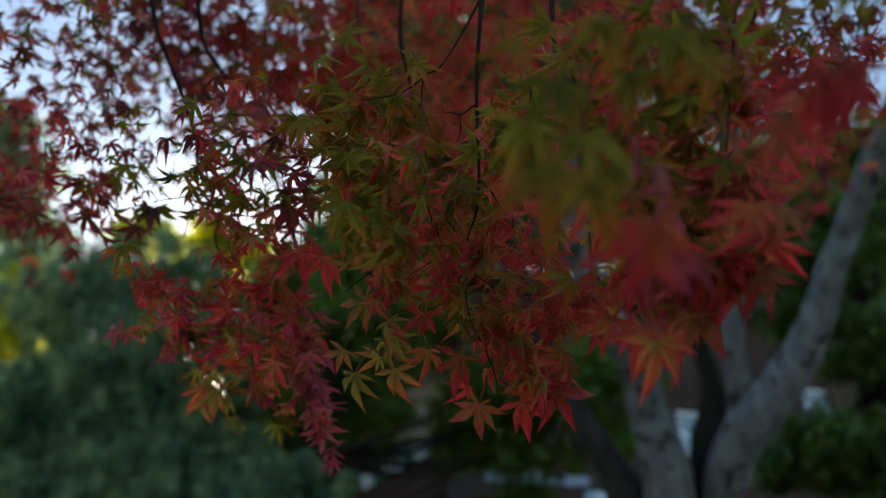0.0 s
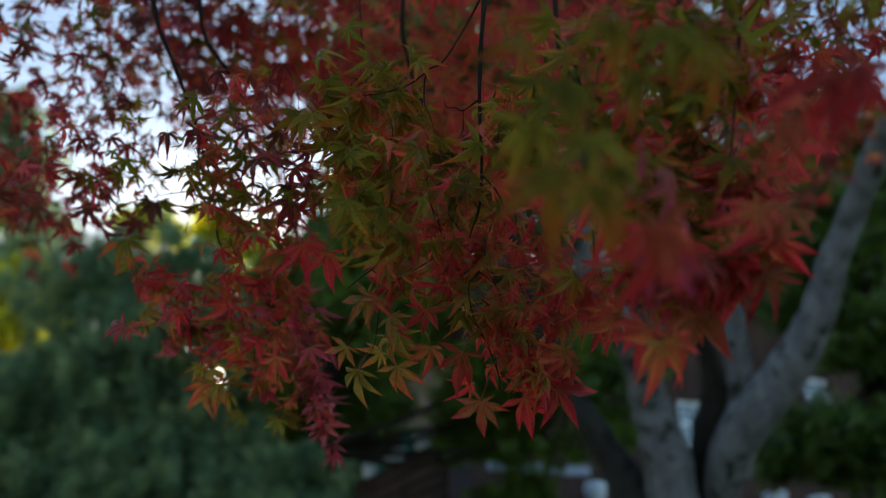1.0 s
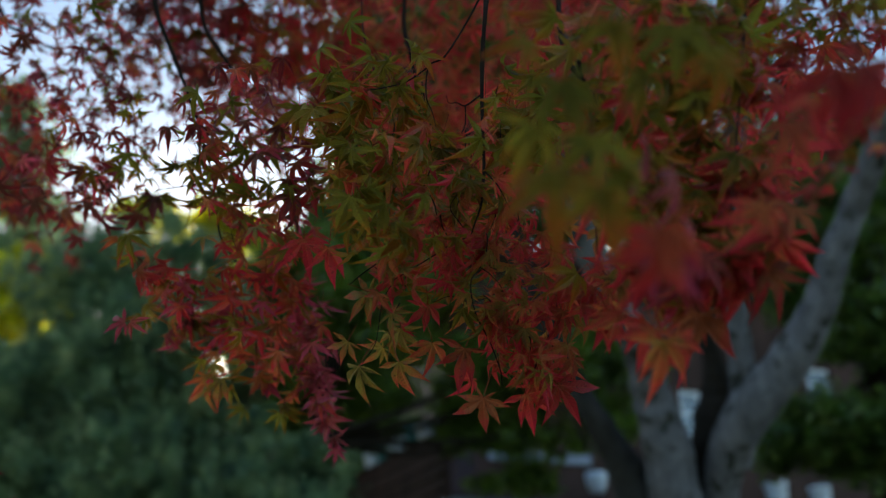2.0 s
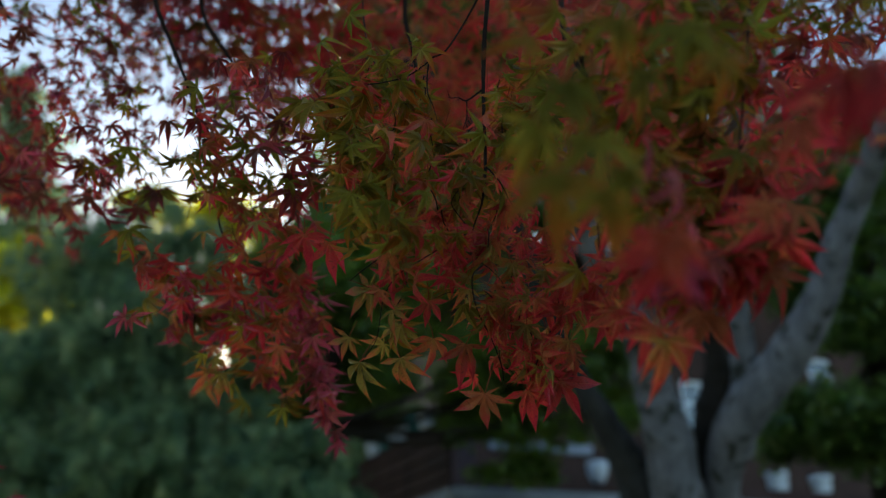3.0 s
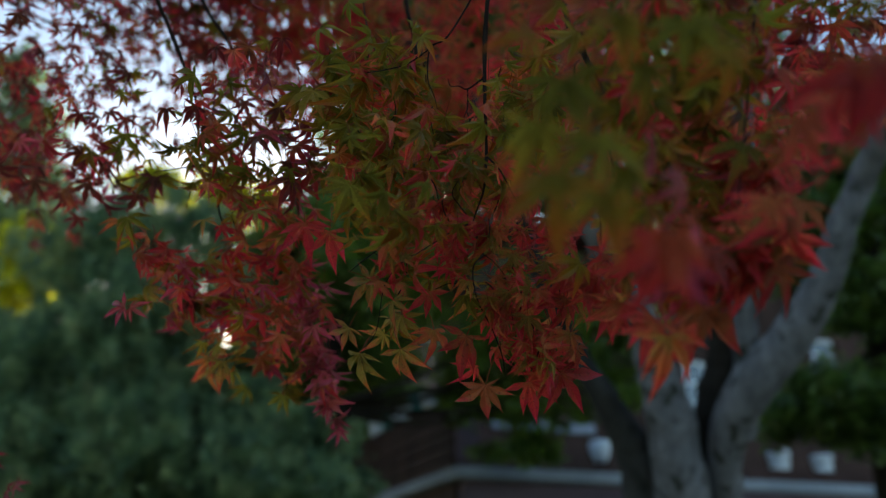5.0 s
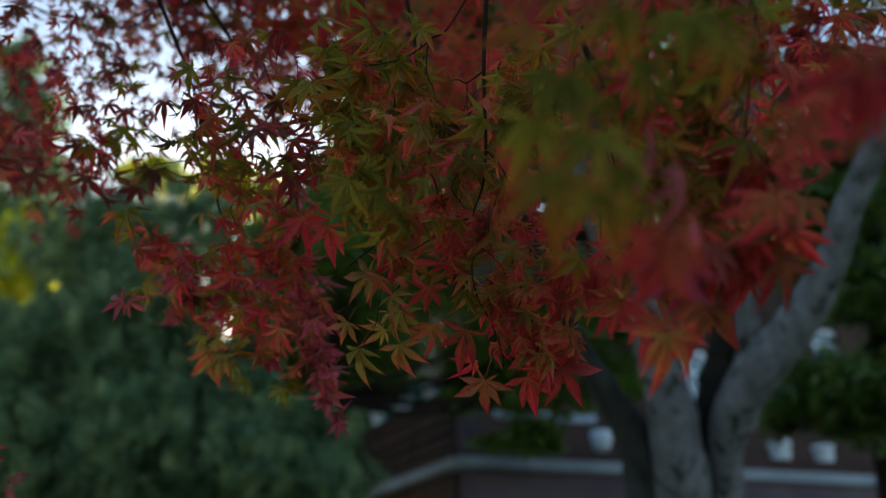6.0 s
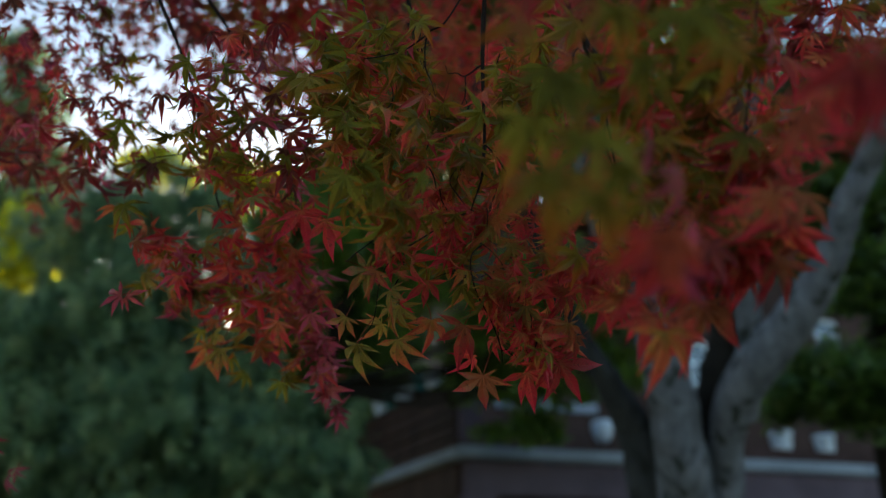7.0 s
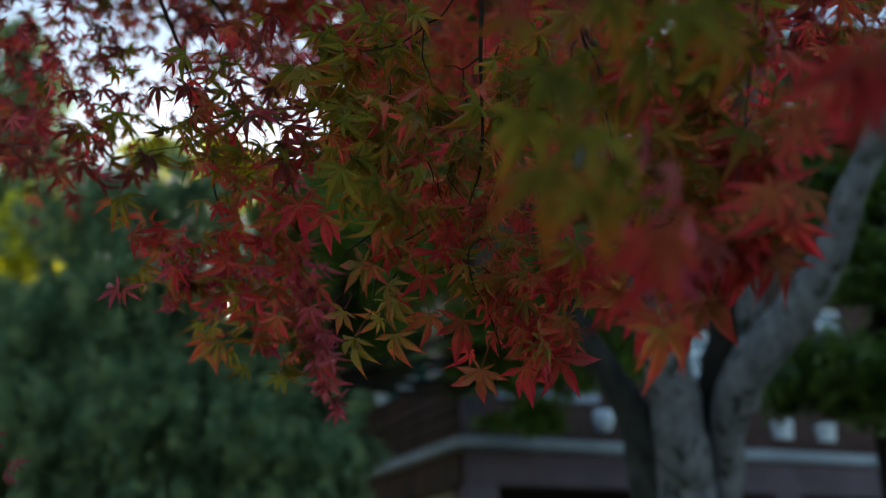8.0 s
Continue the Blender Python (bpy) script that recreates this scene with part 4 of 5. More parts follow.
leafy((0.487, 0.974, 2.448), (0.488, 0.99, 2.417), (0.021, 0.1, 0.018), 16, 0.04, HALF_MIX, 5317)
leafy((0.666, 1, 2.394), (0.673, 1.016, 2.363), (0.021, 0.1, 0.018), 18, 0.04, RED_MIX, 5354)
leafy((0.622, 1.071, 2.694), (0.598, 1.093, 2.651), (0.046, 0.15, 0.025), 30, 0.042, DARK_MIX, 5391)
leafy((0.707, 1.07, 2.693), (0.703, 1.092, 2.65), (0.046, 0.15, 0.025), 30, 0.042, DARK_MIX, 5428)
leafy((0.745, 1.07, 2.693), (0.768, 1.092, 2.65), (0.046, 0.15, 0.025), 30, 0.042, DARK_MIX, 5465)
leafy((0.859, 1.069, 2.693), (0.849, 1.091, 2.65), (0.046, 0.15, 0.025), 30, 0.042, DARK_MIX, 5502)
leafy((1.263, 2.199, 3.33), (1.264, 2.226, 3.277), (0.064, 0.3, 0.031), 30, 0.055, DARK_MIX, 5539)
leafy((1.506, 2.373, 3.423), (1.497, 2.42, 3.332), (0.092, 0.4, 0.053), 60, 0.055, HALF_MIX, 5576)
leafy((1.439, 2.348, 3.255), (1.451, 2.382, 3.189), (0.074, 0.3, 0.038), 36, 0.055, DARK_MIX, 5613)
# olive and turning leaves in the middle
leafy((-0.143, 0.758, 2.181), (-0.125, 0.771, 2.155), (0.022, 0.06, 0.015), 14, 0.037, OLIVE_MIX, 5650)
leafy((-0.089, 0.751, 2.193), (-0.099, 0.765, 2.167), (0.022, 0.06, 0.015), 16, 0.037, OLIVE_MIX, 5687)
leafy((-0.106, 0.747, 2.137), (-0.094, 0.759, 2.112), (0.024, 0.06, 0.015), 18, 0.037, OLIVE_MIX, 5724)
leafy((-0.15, 0.795, 2.153), (-0.145, 0.811, 2.123), (0.02, 0.06, 0.018), 14, 0.037, OLIVE_MIX, 5761)
leafy((-0.104, 0.743, 2.079), (-0.089, 0.757, 2.051), (0.023, 0.06, 0.016), 20, 0.037, OLIVE_MIX, 5798)
leafy((-0.056, 0.778, 2.14), (-0.059, 0.794, 2.11), (0.02, 0.06, 0.017), 13, 0.037, OLIVE_MIX, 5835)
leafy((-0.131, 0.821, 2.103), (-0.133, 0.836, 2.072), (0.02, 0.06, 0.018), 14, 0.037, OLIVE_MIX, 5872)
leafy((-0.06, 0.758, 2.048), (-0.073, 0.771, 2.024), (0.023, 0.06, 0.014), 18, 0.037, OLIVE_MIX, 5909)
leafy((-0.096, 0.714, 1.982), (-0.105, 0.726, 1.959), (0.019, 0.06, 0.013), 10, 0.037, GREEN_MIX, 5946)
leafy((-0.028, 0.763, 2.168), (-0.031, 0.777, 2.142), (0.02, 0.06, 0.015), 10, 0.037, OLIVE_MIX, 5983)
leafy((-0.017, 0.763, 2.103), (-0.016, 0.778, 2.074), (0.019, 0.06, 0.017), 11, 0.037, HALF_MIX, 6020)
leafy((-0.017, 0.763, 2.038), (-0.024, 0.777, 2.011), (0.019, 0.06, 0.016), 13, 0.037, HALF_MIX, 6057)
leafy((0.018, 0.752, 2.016), (0.013, 0.766, 1.989), (0.016, 0.06, 0.016), 14, 0.037, OLIVE_MIX, 6094)
leafy((0.024, 0.766, 2.097), (0.032, 0.781, 2.068), (0.017, 0.06, 0.017), 9, 0.037, HALF_MIX, 6131)
leafy((0.065, 0.736, 2.089), (0.075, 0.754, 2.054), (0.019, 0.06, 0.02), 16, 0.037, OLIVE_MIX, 6168)
leafy((0.068, 0.742, 2.032), (0.058, 0.757, 2.005), (0.016, 0.06, 0.016), 12, 0.037, OLIVE_MIX, 6205)
leafy((0.107, 0.727, 2.17), (0.103, 0.744, 2.138), (0.022, 0.06, 0.019), 16, 0.037, OLIVE_MIX, 6242)
leafy((0.117, 0.711, 2.093), (0.105, 0.728, 2.059), (0.018, 0.06, 0.02), 18, 0.037, GREEN_MIX, 6279)
leafy((0.064, 0.741, 2.144), (0.064, 0.756, 2.116), (0.015, 0.06, 0.017), 7, 0.037, OLIVE_MIX, 6316)
leafy((-0.045, 0.685, 1.929), (-0.047, 0.697, 1.904), (0.022, 0.045, 0.014), 12, 0.03696, OLIVE_MIX, 6353, True)
leafy((-0.065, 0.741, 1.928), (-0.059, 0.753, 1.906), (0.019, 0.045, 0.013), 9, 0.0352, TURN_MIX, 6390, True)
leafy((-0.006, 0.77, 1.98), (0.004, 0.783, 1.956), (0.016, 0.045, 0.014), 11, 0.02992, RED_MIX, 6427, True)
leafy((-0.018, 0.777, 2.011), (-0.01, 0.788, 1.99), (0.016, 0.045, 0.012), 9, 0.02992, RED_MIX, 6464, True)
leafy((-0.05, 0.797, 1.929), (-0.046, 0.809, 1.905), (0.021, 0.045, 0.014), 9, 0.03168, TURN_MIX, 6501, True)
leafy((-0.052, 0.817, 1.891), (-0.059, 0.826, 1.874), (0.016, 0.045, 0.01), 7, 0.03168, TURN_MIX, 6538, True)
leafy((0.007, 0.766, 1.945), (0.003, 0.776, 1.926), (0.013, 0.045, 0.012), 7, 0.02992, TURN_MIX, 6575, True)
leafy((0.023, 0.78, 1.918), (0.019, 0.79, 1.898), (0.013, 0.045, 0.012), 7, 0.03168, HALF_MIX, 6612, True)
leafy((0.045, 0.762, 1.951), (0.045, 0.773, 1.931), (0.013, 0.045, 0.012), 9, 0.03168, RED_MIX, 6649, True)
leafy((0.053, 0.768, 1.984), (0.052, 0.776, 1.967), (0.014, 0.045, 0.01), 9, 0.0264, RED_MIX, 6686, True)
leafy((0.082, 0.767, 1.985), (0.082, 0.777, 1.966), (0.014, 0.045, 0.011), 11, 0.02464, RED_MIX, 6723, True)
leafy((0.079, 0.782, 1.955), (0.085, 0.793, 1.934), (0.014, 0.045, 0.012), 13, 0.02464, RED_MIX, 6760, True)
leafy((0.123, 0.772, 1.974), (0.121, 0.785, 1.95), (0.014, 0.045, 0.014), 10, 0.02816, TURN_MIX, 6797, True)
leafy((0.066, 0.779, 1.918), (0.072, 0.79, 1.897), (0.014, 0.045, 0.012), 11, 0.02992, HALF_MIX, 6834, True)
leafy((0.106, 0.779, 1.918), (0.111, 0.789, 1.897), (0.016, 0.045, 0.012), 12, 0.02992, TURN_MIX, 6871, True)
leafy((0.042, 0.794, 1.89), (0.051, 0.804, 1.87), (0.014, 0.045, 0.012), 9, 0.03168, TURN_MIX, 6908, True)
leafy((0.081, 0.795, 1.886), (0.08, 0.807, 1.863), (0.013, 0.045, 0.014), 12, 0.03168, RED_MIX, 6945, True)
leafy((0.121, 0.794, 1.887), (0.12, 0.807, 1.862), (0.013, 0.045, 0.015), 13, 0.03168, RED_MIX, 6982, True)
leafy((0.14, 0.779, 1.916), (0.134, 0.793, 1.889), (0.011, 0.045, 0.015), 9, 0.03168, RED_MIX, 7019, True)
leafy((0.09, 0.813, 1.852), (0.093, 0.824, 1.831), (0.013, 0.045, 0.012), 11, 0.03168, RED_MIX, 7056, True)
leafy((0.114, 0.816, 1.845), (0.123, 0.826, 1.826), (0.011, 0.045, 0.012), 10, 0.03168, RED_MIX, 7093, True)
leafy((0.059, 0.815, 1.848), (0.057, 0.823, 1.833), (0.01, 0.045, 0.008), 5, 0.02904, HALF_MIX, 7130, True)
leafy((0.1, 0.828, 1.822), (0.102, 0.837, 1.804), (0.012, 0.045, 0.01), 7, 0.03344, RED_MIX, 7167, True)
leafy((0.149, 0.764, 1.879), (0.147, 0.772, 1.865), (0.011, 0.045, 0.008), 6, 0.02992, RED_MIX, 7204, True)
# leaves nearer by
leafy((0.151, 0.683, 1.863), (0.16, 0.692, 1.846), (0.014, 0.045, 0.01), 7, 0.042, RED_MIX, 7241, True)
leafy((0.158, 0.583, 1.825), (0.164, 0.594, 1.802), (0.014, 0.045, 0.013), 8, 0.042, RED_MIX, 7278, True)
leafy((0.195, 0.59, 1.809), (0.197, 0.599, 1.791), (0.014, 0.045, 0.01), 9, 0.042, CRIMSON_MIX, 7315, True)
leafy((0.222, 0.584, 1.821), (0.211, 0.593, 1.804), (0.014, 0.045, 0.01), 8, 0.042, RED_MIX, 7352, True)
leafy((0.229, 0.557, 1.826), (0.228, 0.564, 1.812), (0.011, 0.045, 0.008), 7, 0.042, RED_MIX, 7389, True)
leafy((0.249, 0.558, 1.823), (0.253, 0.563, 1.813), (0.01, 0.045, 0.006), 4, 0.042, RED_MIX, 7426, True)
leafy((0.23, 0.599, 1.862), (0.219, 0.608, 1.844), (0.016, 0.045, 0.011), 8, 0.042, HALF_MIX, 7463, True)
leafy((0.238, 0.562, 1.863), (0.25, 0.571, 1.845), (0.015, 0.045, 0.01), 8, 0.042, RED_MIX, 7500, True)
leafy((0.249, 0.527, 1.837), (0.249, 0.534, 1.823), (0.009, 0.045, 0.008), 6, 0.042, RED_MIX, 7537, True)
leafy((0.259, 0.548, 1.889), (0.259, 0.558, 1.869), (0.014, 0.045, 0.012), 8, 0.042, RED_MIX, 7574, True)
leafy((0.236, 0.589, 1.904), (0.237, 0.6, 1.883), (0.016, 0.045, 0.012), 9, 0.042, HALF_MIX, 7611, True)
leafy((0.205, 0.595, 1.893), (0.211, 0.607, 1.869), (0.016, 0.045, 0.014), 9, 0.042, HALF_MIX, 7648, True)
leafy((0.263, 0.572, 1.935), (0.252, 0.584, 1.914), (0.016, 0.045, 0.012), 9, 0.042, RED_MIX, 7685, True)
leafy((0.284, 0.552, 1.927), (0.281, 0.563, 1.906), (0.01, 0.045, 0.012), 7, 0.042, RED_MIX, 7722, True)
leafy((0.171, 0.563, 1.898), (0.161, 0.577, 1.872), (0.017, 0.05, 0.015), 7, 0.039, OLIVE_MIX, 7759)
leafy((0.179, 0.543, 1.936), (0.176, 0.557, 1.911), (0.017, 0.05, 0.015), 9, 0.039, OLIVE_MIX, 7796)
leafy((0.224, 0.542, 1.939), (0.212, 0.554, 1.916), (0.017, 0.05, 0.013), 9, 0.039, OLIVE_MIX, 7833)
leafy((0.15, 0.551, 1.966), (0.151, 0.564, 1.94), (0.018, 0.05, 0.015), 10, 0.039, OLIVE_MIX, 7870)
leafy((0.187, 0.519, 1.983), (0.172, 0.532, 1.958), (0.019, 0.05, 0.015), 11, 0.039, OLIVE_MIX, 7907)
leafy((0.212, 0.506, 1.964), (0.217, 0.518, 1.941), (0.017, 0.05, 0.013), 10, 0.039, OLIVE_MIX, 7944)
leafy((0.245, 0.52, 1.98), (0.252, 0.531, 1.959), (0.014, 0.05, 0.012), 5, 0.039, HALF_MIX, 7981)
leafy((0.154, 0.565, 2.048), (0.148, 0.578, 2.022), (0.019, 0.05, 0.015), 9, 0.039, HALF_MIX, 8018)
leafy((0.17, 0.485, 2.006), (0.166, 0.497, 1.983), (0.018, 0.05, 0.013), 11, 0.039, OLIVE_MIX, 8055)
leafy((0.198, 0.47, 1.991), (0.21, 0.481, 1.969), (0.016, 0.05, 0.013), 10, 0.039, GREEN_MIX, 8092)
leafy((0.247, 0.482, 2.01), (0.242, 0.491, 1.993), (0.012, 0.05, 0.01), 3, 0.039, OLIVE_MIX, 8129)
leafy((0.121, 0.58, 2.02), (0.117, 0.593, 1.994), (0.017, 0.05, 0.015), 7, 0.039, HALF_MIX, 8166)
leafy((0.139, 0.551, 2.074), (0.131, 0.563, 2.052), (0.019, 0.05, 0.013), 7, 0.039, HALF_MIX, 8203)
leafy((0.134, 0.62, 1.876), (0.135, 0.631, 1.854), (0.015, 0.05, 0.013), 5, 0.039, OLIVE_MIX, 8240)
# unseen crown leaves, added overhead and behind to shade the low sprays
leafy((-0.3, 0.8, 3.5), (-0.6, 0.3, 3.4), (1.1, 0.7, 0.22), 70, 0.06, RED_MIX, 400, radius=0.006)
leafy((2.2, 1.1, 3.6), (1.9, 0.6, 3.5), (0.8, 0.8, 0.25), 114, 0.06, RED_MIX, 401, radius=0.006)
leafy((1.9, 3.7, 7), (1.6, 3.2, 6.9), (1.6, 1, 0.5), 700, 0.06, RED_MIX, 402, radius=0.006)
leafy((2.9, 4.7, 7.8), (2.6, 4.2, 7.7), (1.6, 1, 0.5), 600, 0.06, RED_MIX, 403, radius=0.006)
leafy((0.7, 4.4, 7.5), (0.4, 3.9, 7.4), (1.4, 0.9, 0.5), 500, 0.06, RED_MIX, 404, radius=0.006)
leafy((-0.1, 1.7, 4.6), (-0.4, 1.2, 4.5), (1, 0.5, 0.25), 150, 0.06, RED_MIX, 405, radius=0.006)
leafy((2.5, 1.9, 4.7), (2.2, 1.4, 4.6), (1, 0.6, 0.3), 180, 0.06, RED_MIX, 406, radius=0.006)

# ---- single leaves that hang low and close ----
low_twig = grow("twig", [((0.05, 0.80, 1.93), 0.0009), ((0.028, 0.777, 1.901), 0.0009), ((0.033, 0.803, 1.872), 0.0009), ((0.05, 0.836, 1.852), 0.0008), ((0.062, 0.851, 1.823), 0.0006), ((0.064, 0.859, 1.808), 0.0004)], 5, 0.2, 3, "", TWIG)
right_twig = grow("twig", [((0.294, 0.487, 2.196), 0.0032), ((0.255, 0.511, 1.997), 0.0013), ((0.234, 0.539, 1.878), 0.0009), ((0.222, 0.56, 1.816), 0.0007), ((0.209, 0.572, 1.772), 0.0004)], 5, 0.2, 3, "", TWIG)
close_twig = grow("twig", [((0.294, 0.487, 2.196), 0.0027), ((0.165, 0.384, 1.962), 0.0016), ((0.105, 0.356, 1.864), 0.0010), ((0.083, 0.37, 1.816), 0.0008), ((0.078, 0.393, 1.771), 0.0005)], 5, 0.2, 3, "", TWIG)
left_twig = grow("twig", [((-0.328, 0.94, 2.138), 0.0012), ((-0.366, 0.952, 2.138), 0.0010), ((-0.409, 0.963, 2.138), 0.0006), ((-0.419, 0.974, 2.139), 0.0005)], 5, 0.2, 3, "", TWIG)


def low(twig, at, size, lean, turn, tilt, colour, shape):
    single_leaf(twig, Vector(at) - MAPLE_BASE, size, lean, turn, tilt, colour, shape)


low(low_twig, (-0.095, 0.821, 1.817), 0.0474, 14, -18, 25, "m", 2)
low(low_twig, (-0.051, 0.819, 1.821), 0.0436, 2, -31, 29, "m", 0)
low(low_twig, (-0.015, 0.818, 1.843), 0.0467, -10, 36, 12, "m", 3)
low(low_twig, (-0.051, 0.83, 1.865), 0.0411, 10, -33, 22, "m", 5)
low(low_twig, (-0.114, 0.865, 1.864), 0.0329, 22, 11, 29, "m", 1)
low(low_twig, (0.021, 0.83, 1.841), 0.0498, 12, 12, 28, "r", 4)
low(low_twig, (0.041, 0.836, 1.786), 0.0461, 14, -9, 28, "r", 6)
low(low_twig, (0.088, 0.834, 1.789), 0.0474, -12, -12, 20, "r", 0)
low(low_twig, (0.123, 0.829, 1.798), 0.0589, -36, -2, 11, "r", 3)
low(low_twig, (0.019, 0.801, 1.877), 0.0350, -12, -2, 12, "g", 2)
low(low_twig, (-0.02, 0.817, 1.889), 0.0424, 2, 9, 29, "r", 5)
low(low_twig, (-0.086, 0.813, 1.9), 0.0437, 48, 6, 24, "m", 1)
low(low_twig, (-0.146, 0.876, 1.996), 0.0530, -8, 22, 21, "r", 4)
low(low_twig, (-0.18, 0.889, 2.015), 0.0496, -10, 6, 16, "r", 6)
low(low_twig, (0.008, 0.775, 1.927), 0.0402, 8, 4, 20, "r", 0)
low(low_twig, (0.041, 0.765, 1.947), 0.0376, 14, 33, 27, "r", 2)
low(low_twig, (-0.094, 0.643, 1.923), 0.0448, 18, 16, 19, "g", 3)
low(low_twig, (-0.039, 0.676, 1.901), 0.0448, 40, 36, 17, "g", 5)
low(low_twig, (-0.06, 0.719, 1.905), 0.0399, 30, -4, 22, "m", 1)
low(low_twig, (0.103, 0.735, 1.937), 0.0313, -8, -4, 31, "m", 4)
low(low_twig, (0.072, 0.842, 1.84), 0.0318, 24, 16, 34, "m", 0)
low(low_twig, (0.031, 0.855, 1.815), 0.0278, 30, 57, 15, "r", 6)
low(low_twig, (0.101, 0.831, 1.816), 0.0518, -16, -37, 26, "r", 2)
low(low_twig, (0.114, 0.817, 1.844), 0.0467, -14, 28, 19, "r", 3)
low(low_twig, (0.056, 0.823, 1.877), 0.0358, 16, -41, 16, "r", 1)
low(low_twig, (0.129, 0.797, 1.883), 0.0428, -28, -3, 23, "r", 5)
low(low_twig, (-0.073, 0.868, 1.857), 0.0274, 40, 41, 17, "m", 6)
low(low_twig, (0.09, 0.816, 1.867), 0.0420, 4, -32, 30, "m", 4)
low(right_twig, (0.156, 0.701, 1.827), 0.0420, 12, 8, 12, "r", 4)
low(right_twig, (0.154, 0.691, 1.823), 0.0391, -22, -10, 14, "r", 1)
low(right_twig, (0.161, 0.56, 1.74), 0.0472, 4, 6, 8, "m", 0)
low(right_twig, (0.159, 0.576, 1.757), 0.0425, 26, -8, 12, "r", 3)
low(right_twig, (0.174, 0.569, 1.747), 0.0390, -28, 10, 12, "r", 6)
low(right_twig, (0.197, 0.572, 1.765), 0.0480, -32, 6, 10, "r", 2)
low(right_twig, (0.198, 0.58, 1.773), 0.0338, 28, -12, 12, "r", 5)
low(right_twig, (0.232, 0.564, 1.804), 0.0489, 2, 8, 10, "r", 0)
low(right_twig, (0.234, 0.586, 1.81), 0.0389, 24, -10, 12, "r", 4)
low(right_twig, (0.249, 0.555, 1.796), 0.0425, -40, 8, 6, "r", 3)
low(right_twig, (0.248, 0.55, 1.794), 0.0384, -70, -6, 6, "r", 1)
low(right_twig, (0.248, 0.564, 1.803), 0.0376, -12, 12, 10, "r", 6)
low(right_twig, (0.158, 0.584, 1.766), 0.0329, 52, 10, 12, "r", 2)
low(right_twig, (0.199, 0.595, 1.792), 0.0321, -10, -12, 16, "c", 5)
low(right_twig, (0.222, 0.595, 1.792), 0.0301, -36, 14, 14, "r", 0)
low(right_twig, (0.266, 0.554, 1.871), 0.0447, -38, 6, 10, "r", 3)
low(right_twig, (0.252, 0.56, 1.858), 0.0408, -28, -10, 14, "r", 6)
low(right_twig, (0.273, 0.541, 1.896), 0.0428, -18, 10, 14, "r", 1)
low(right_twig, (0.247, 0.57, 1.887), 0.0432, -14, 8, 14, "c", 4)
low(close_twig, (0.111, 0.38, 1.73), 0.0486, 0, 48, 8, "k", 6)
low(close_twig, (0.115, 0.37, 1.728), 0.0475, -4, -55, 8, "k", 4)
low(close_twig, (0.12, 0.402, 1.731), 0.0390, -10, -30, 10, "c", 2)
low(close_twig, (0.131, 0.39, 1.777), 0.0450, -20, 55, 10, "c", 3)
low(close_twig, (0.121, 0.406, 1.812), 0.0442, -24, 62, 8, "c", 0)
low(close_twig, (0.142, 0.412, 1.755), 0.0354, -14, 58, 10, "c", 1)
low(close_twig, (0.046, 0.375, 1.872), 0.0331, 6, 40, 10, "g", 1)
low(close_twig, (0.058, 0.341, 1.808), 0.0437, -8, -10, 10, "g", 4)
low(close_twig, (0.045, 0.369, 1.798), 0.0423, 12, 10, 12, "g", 0)
low(close_twig, (0.079, 0.363, 1.786), 0.0447, -10, 8, 8, "g", 3)
low(close_twig, (0.053, 0.357, 1.756), 0.0443, 10, -10, 10, "g", 6)
low(close_twig, (0.072, 0.343, 1.737), 0.0423, -4, 12, 10, "g", 2)
low(close_twig, (0.095, 0.38, 1.775), 0.0390, -16, 10, 10, "g", 5)
low(close_twig, (0.112, 0.369, 1.84), 0.0389, -6, 8, 10, "g", 0)
low(close_twig, (0.136, 0.356, 1.864), 0.0424, 6, -10, 12, "g", 3)
low(close_twig, (0.093, 0.347, 1.86), 0.0398, 4, 10, 12, "g", 2)
low(close_twig, (0.167, 0.379, 1.862), 0.0368, -10, 12, 12, "g", 6)
low(close_twig, (0.029, 0.194, 1.745), 0.0309, 8, 10, 10, "d", 0)
low(close_twig, (0.04, 0.193, 1.745), 0.0289, -8, -10, 10, "d", 3)
low(close_twig, (0.208, 0.33, 1.804), 0.0475, 10, 38, 8, "k", 2)
low(close_twig, (0.213, 0.312, 1.796), 0.0483, -6, 30, 8, "k", 0)
low(close_twig, (0.208, 0.36, 1.812), 0.0390, 14, 38, 12, "r", 4)
low(close_twig, (0.216, 0.399, 1.823), 0.0350, 4, -40, 12, "k", 1)
low(close_twig, (0.223, 0.337, 1.813), 0.0486, 16, -40, 8, "k", 5)
low(close_twig, (0.197, 0.282, 1.832), 0.0280, 6, 10, 10, "g", 3)
low(close_twig, (0.214, 0.283, 1.829), 0.0324, -6, -8, 12, "g", 5)
low(left_twig, (-0.434, 1.018, 2.163), 0.0442, 0, 10, 14, "d", 4)
low(left_twig, (-0.44, 1.019, 2.161), 0.0371, 45, 10, 14, "g", 1)
low(left_twig, (-0.426, 1.019, 2.161), 0.0371, -45, -10, 14, "g", 2)
low(left_twig, (-0.394, 0.903, 1.906), 0.0332, 70, 4, 8, "c", 1)
low(left_twig, (-0.391, 0.912, 1.909), 0.0262, -62, -6, 8, "c", 3)
low(left_twig, (-0.321, 1.096, 1.901), 0.0474, 2, 6, 10, "m", 4)
low(left_twig, (-0.311, 0.806, 2.135), 0.0295, 30, 20, 20, "d", 0)
low(left_twig, (-0.191, 0.847, 2.053), 0.0442, 35, 25, 20, "d", 2)


# ---- background ----

CLUMPS = []


def clump(centre, radii, leaves):
    CLUMPS.append((centre, radii, leaves))


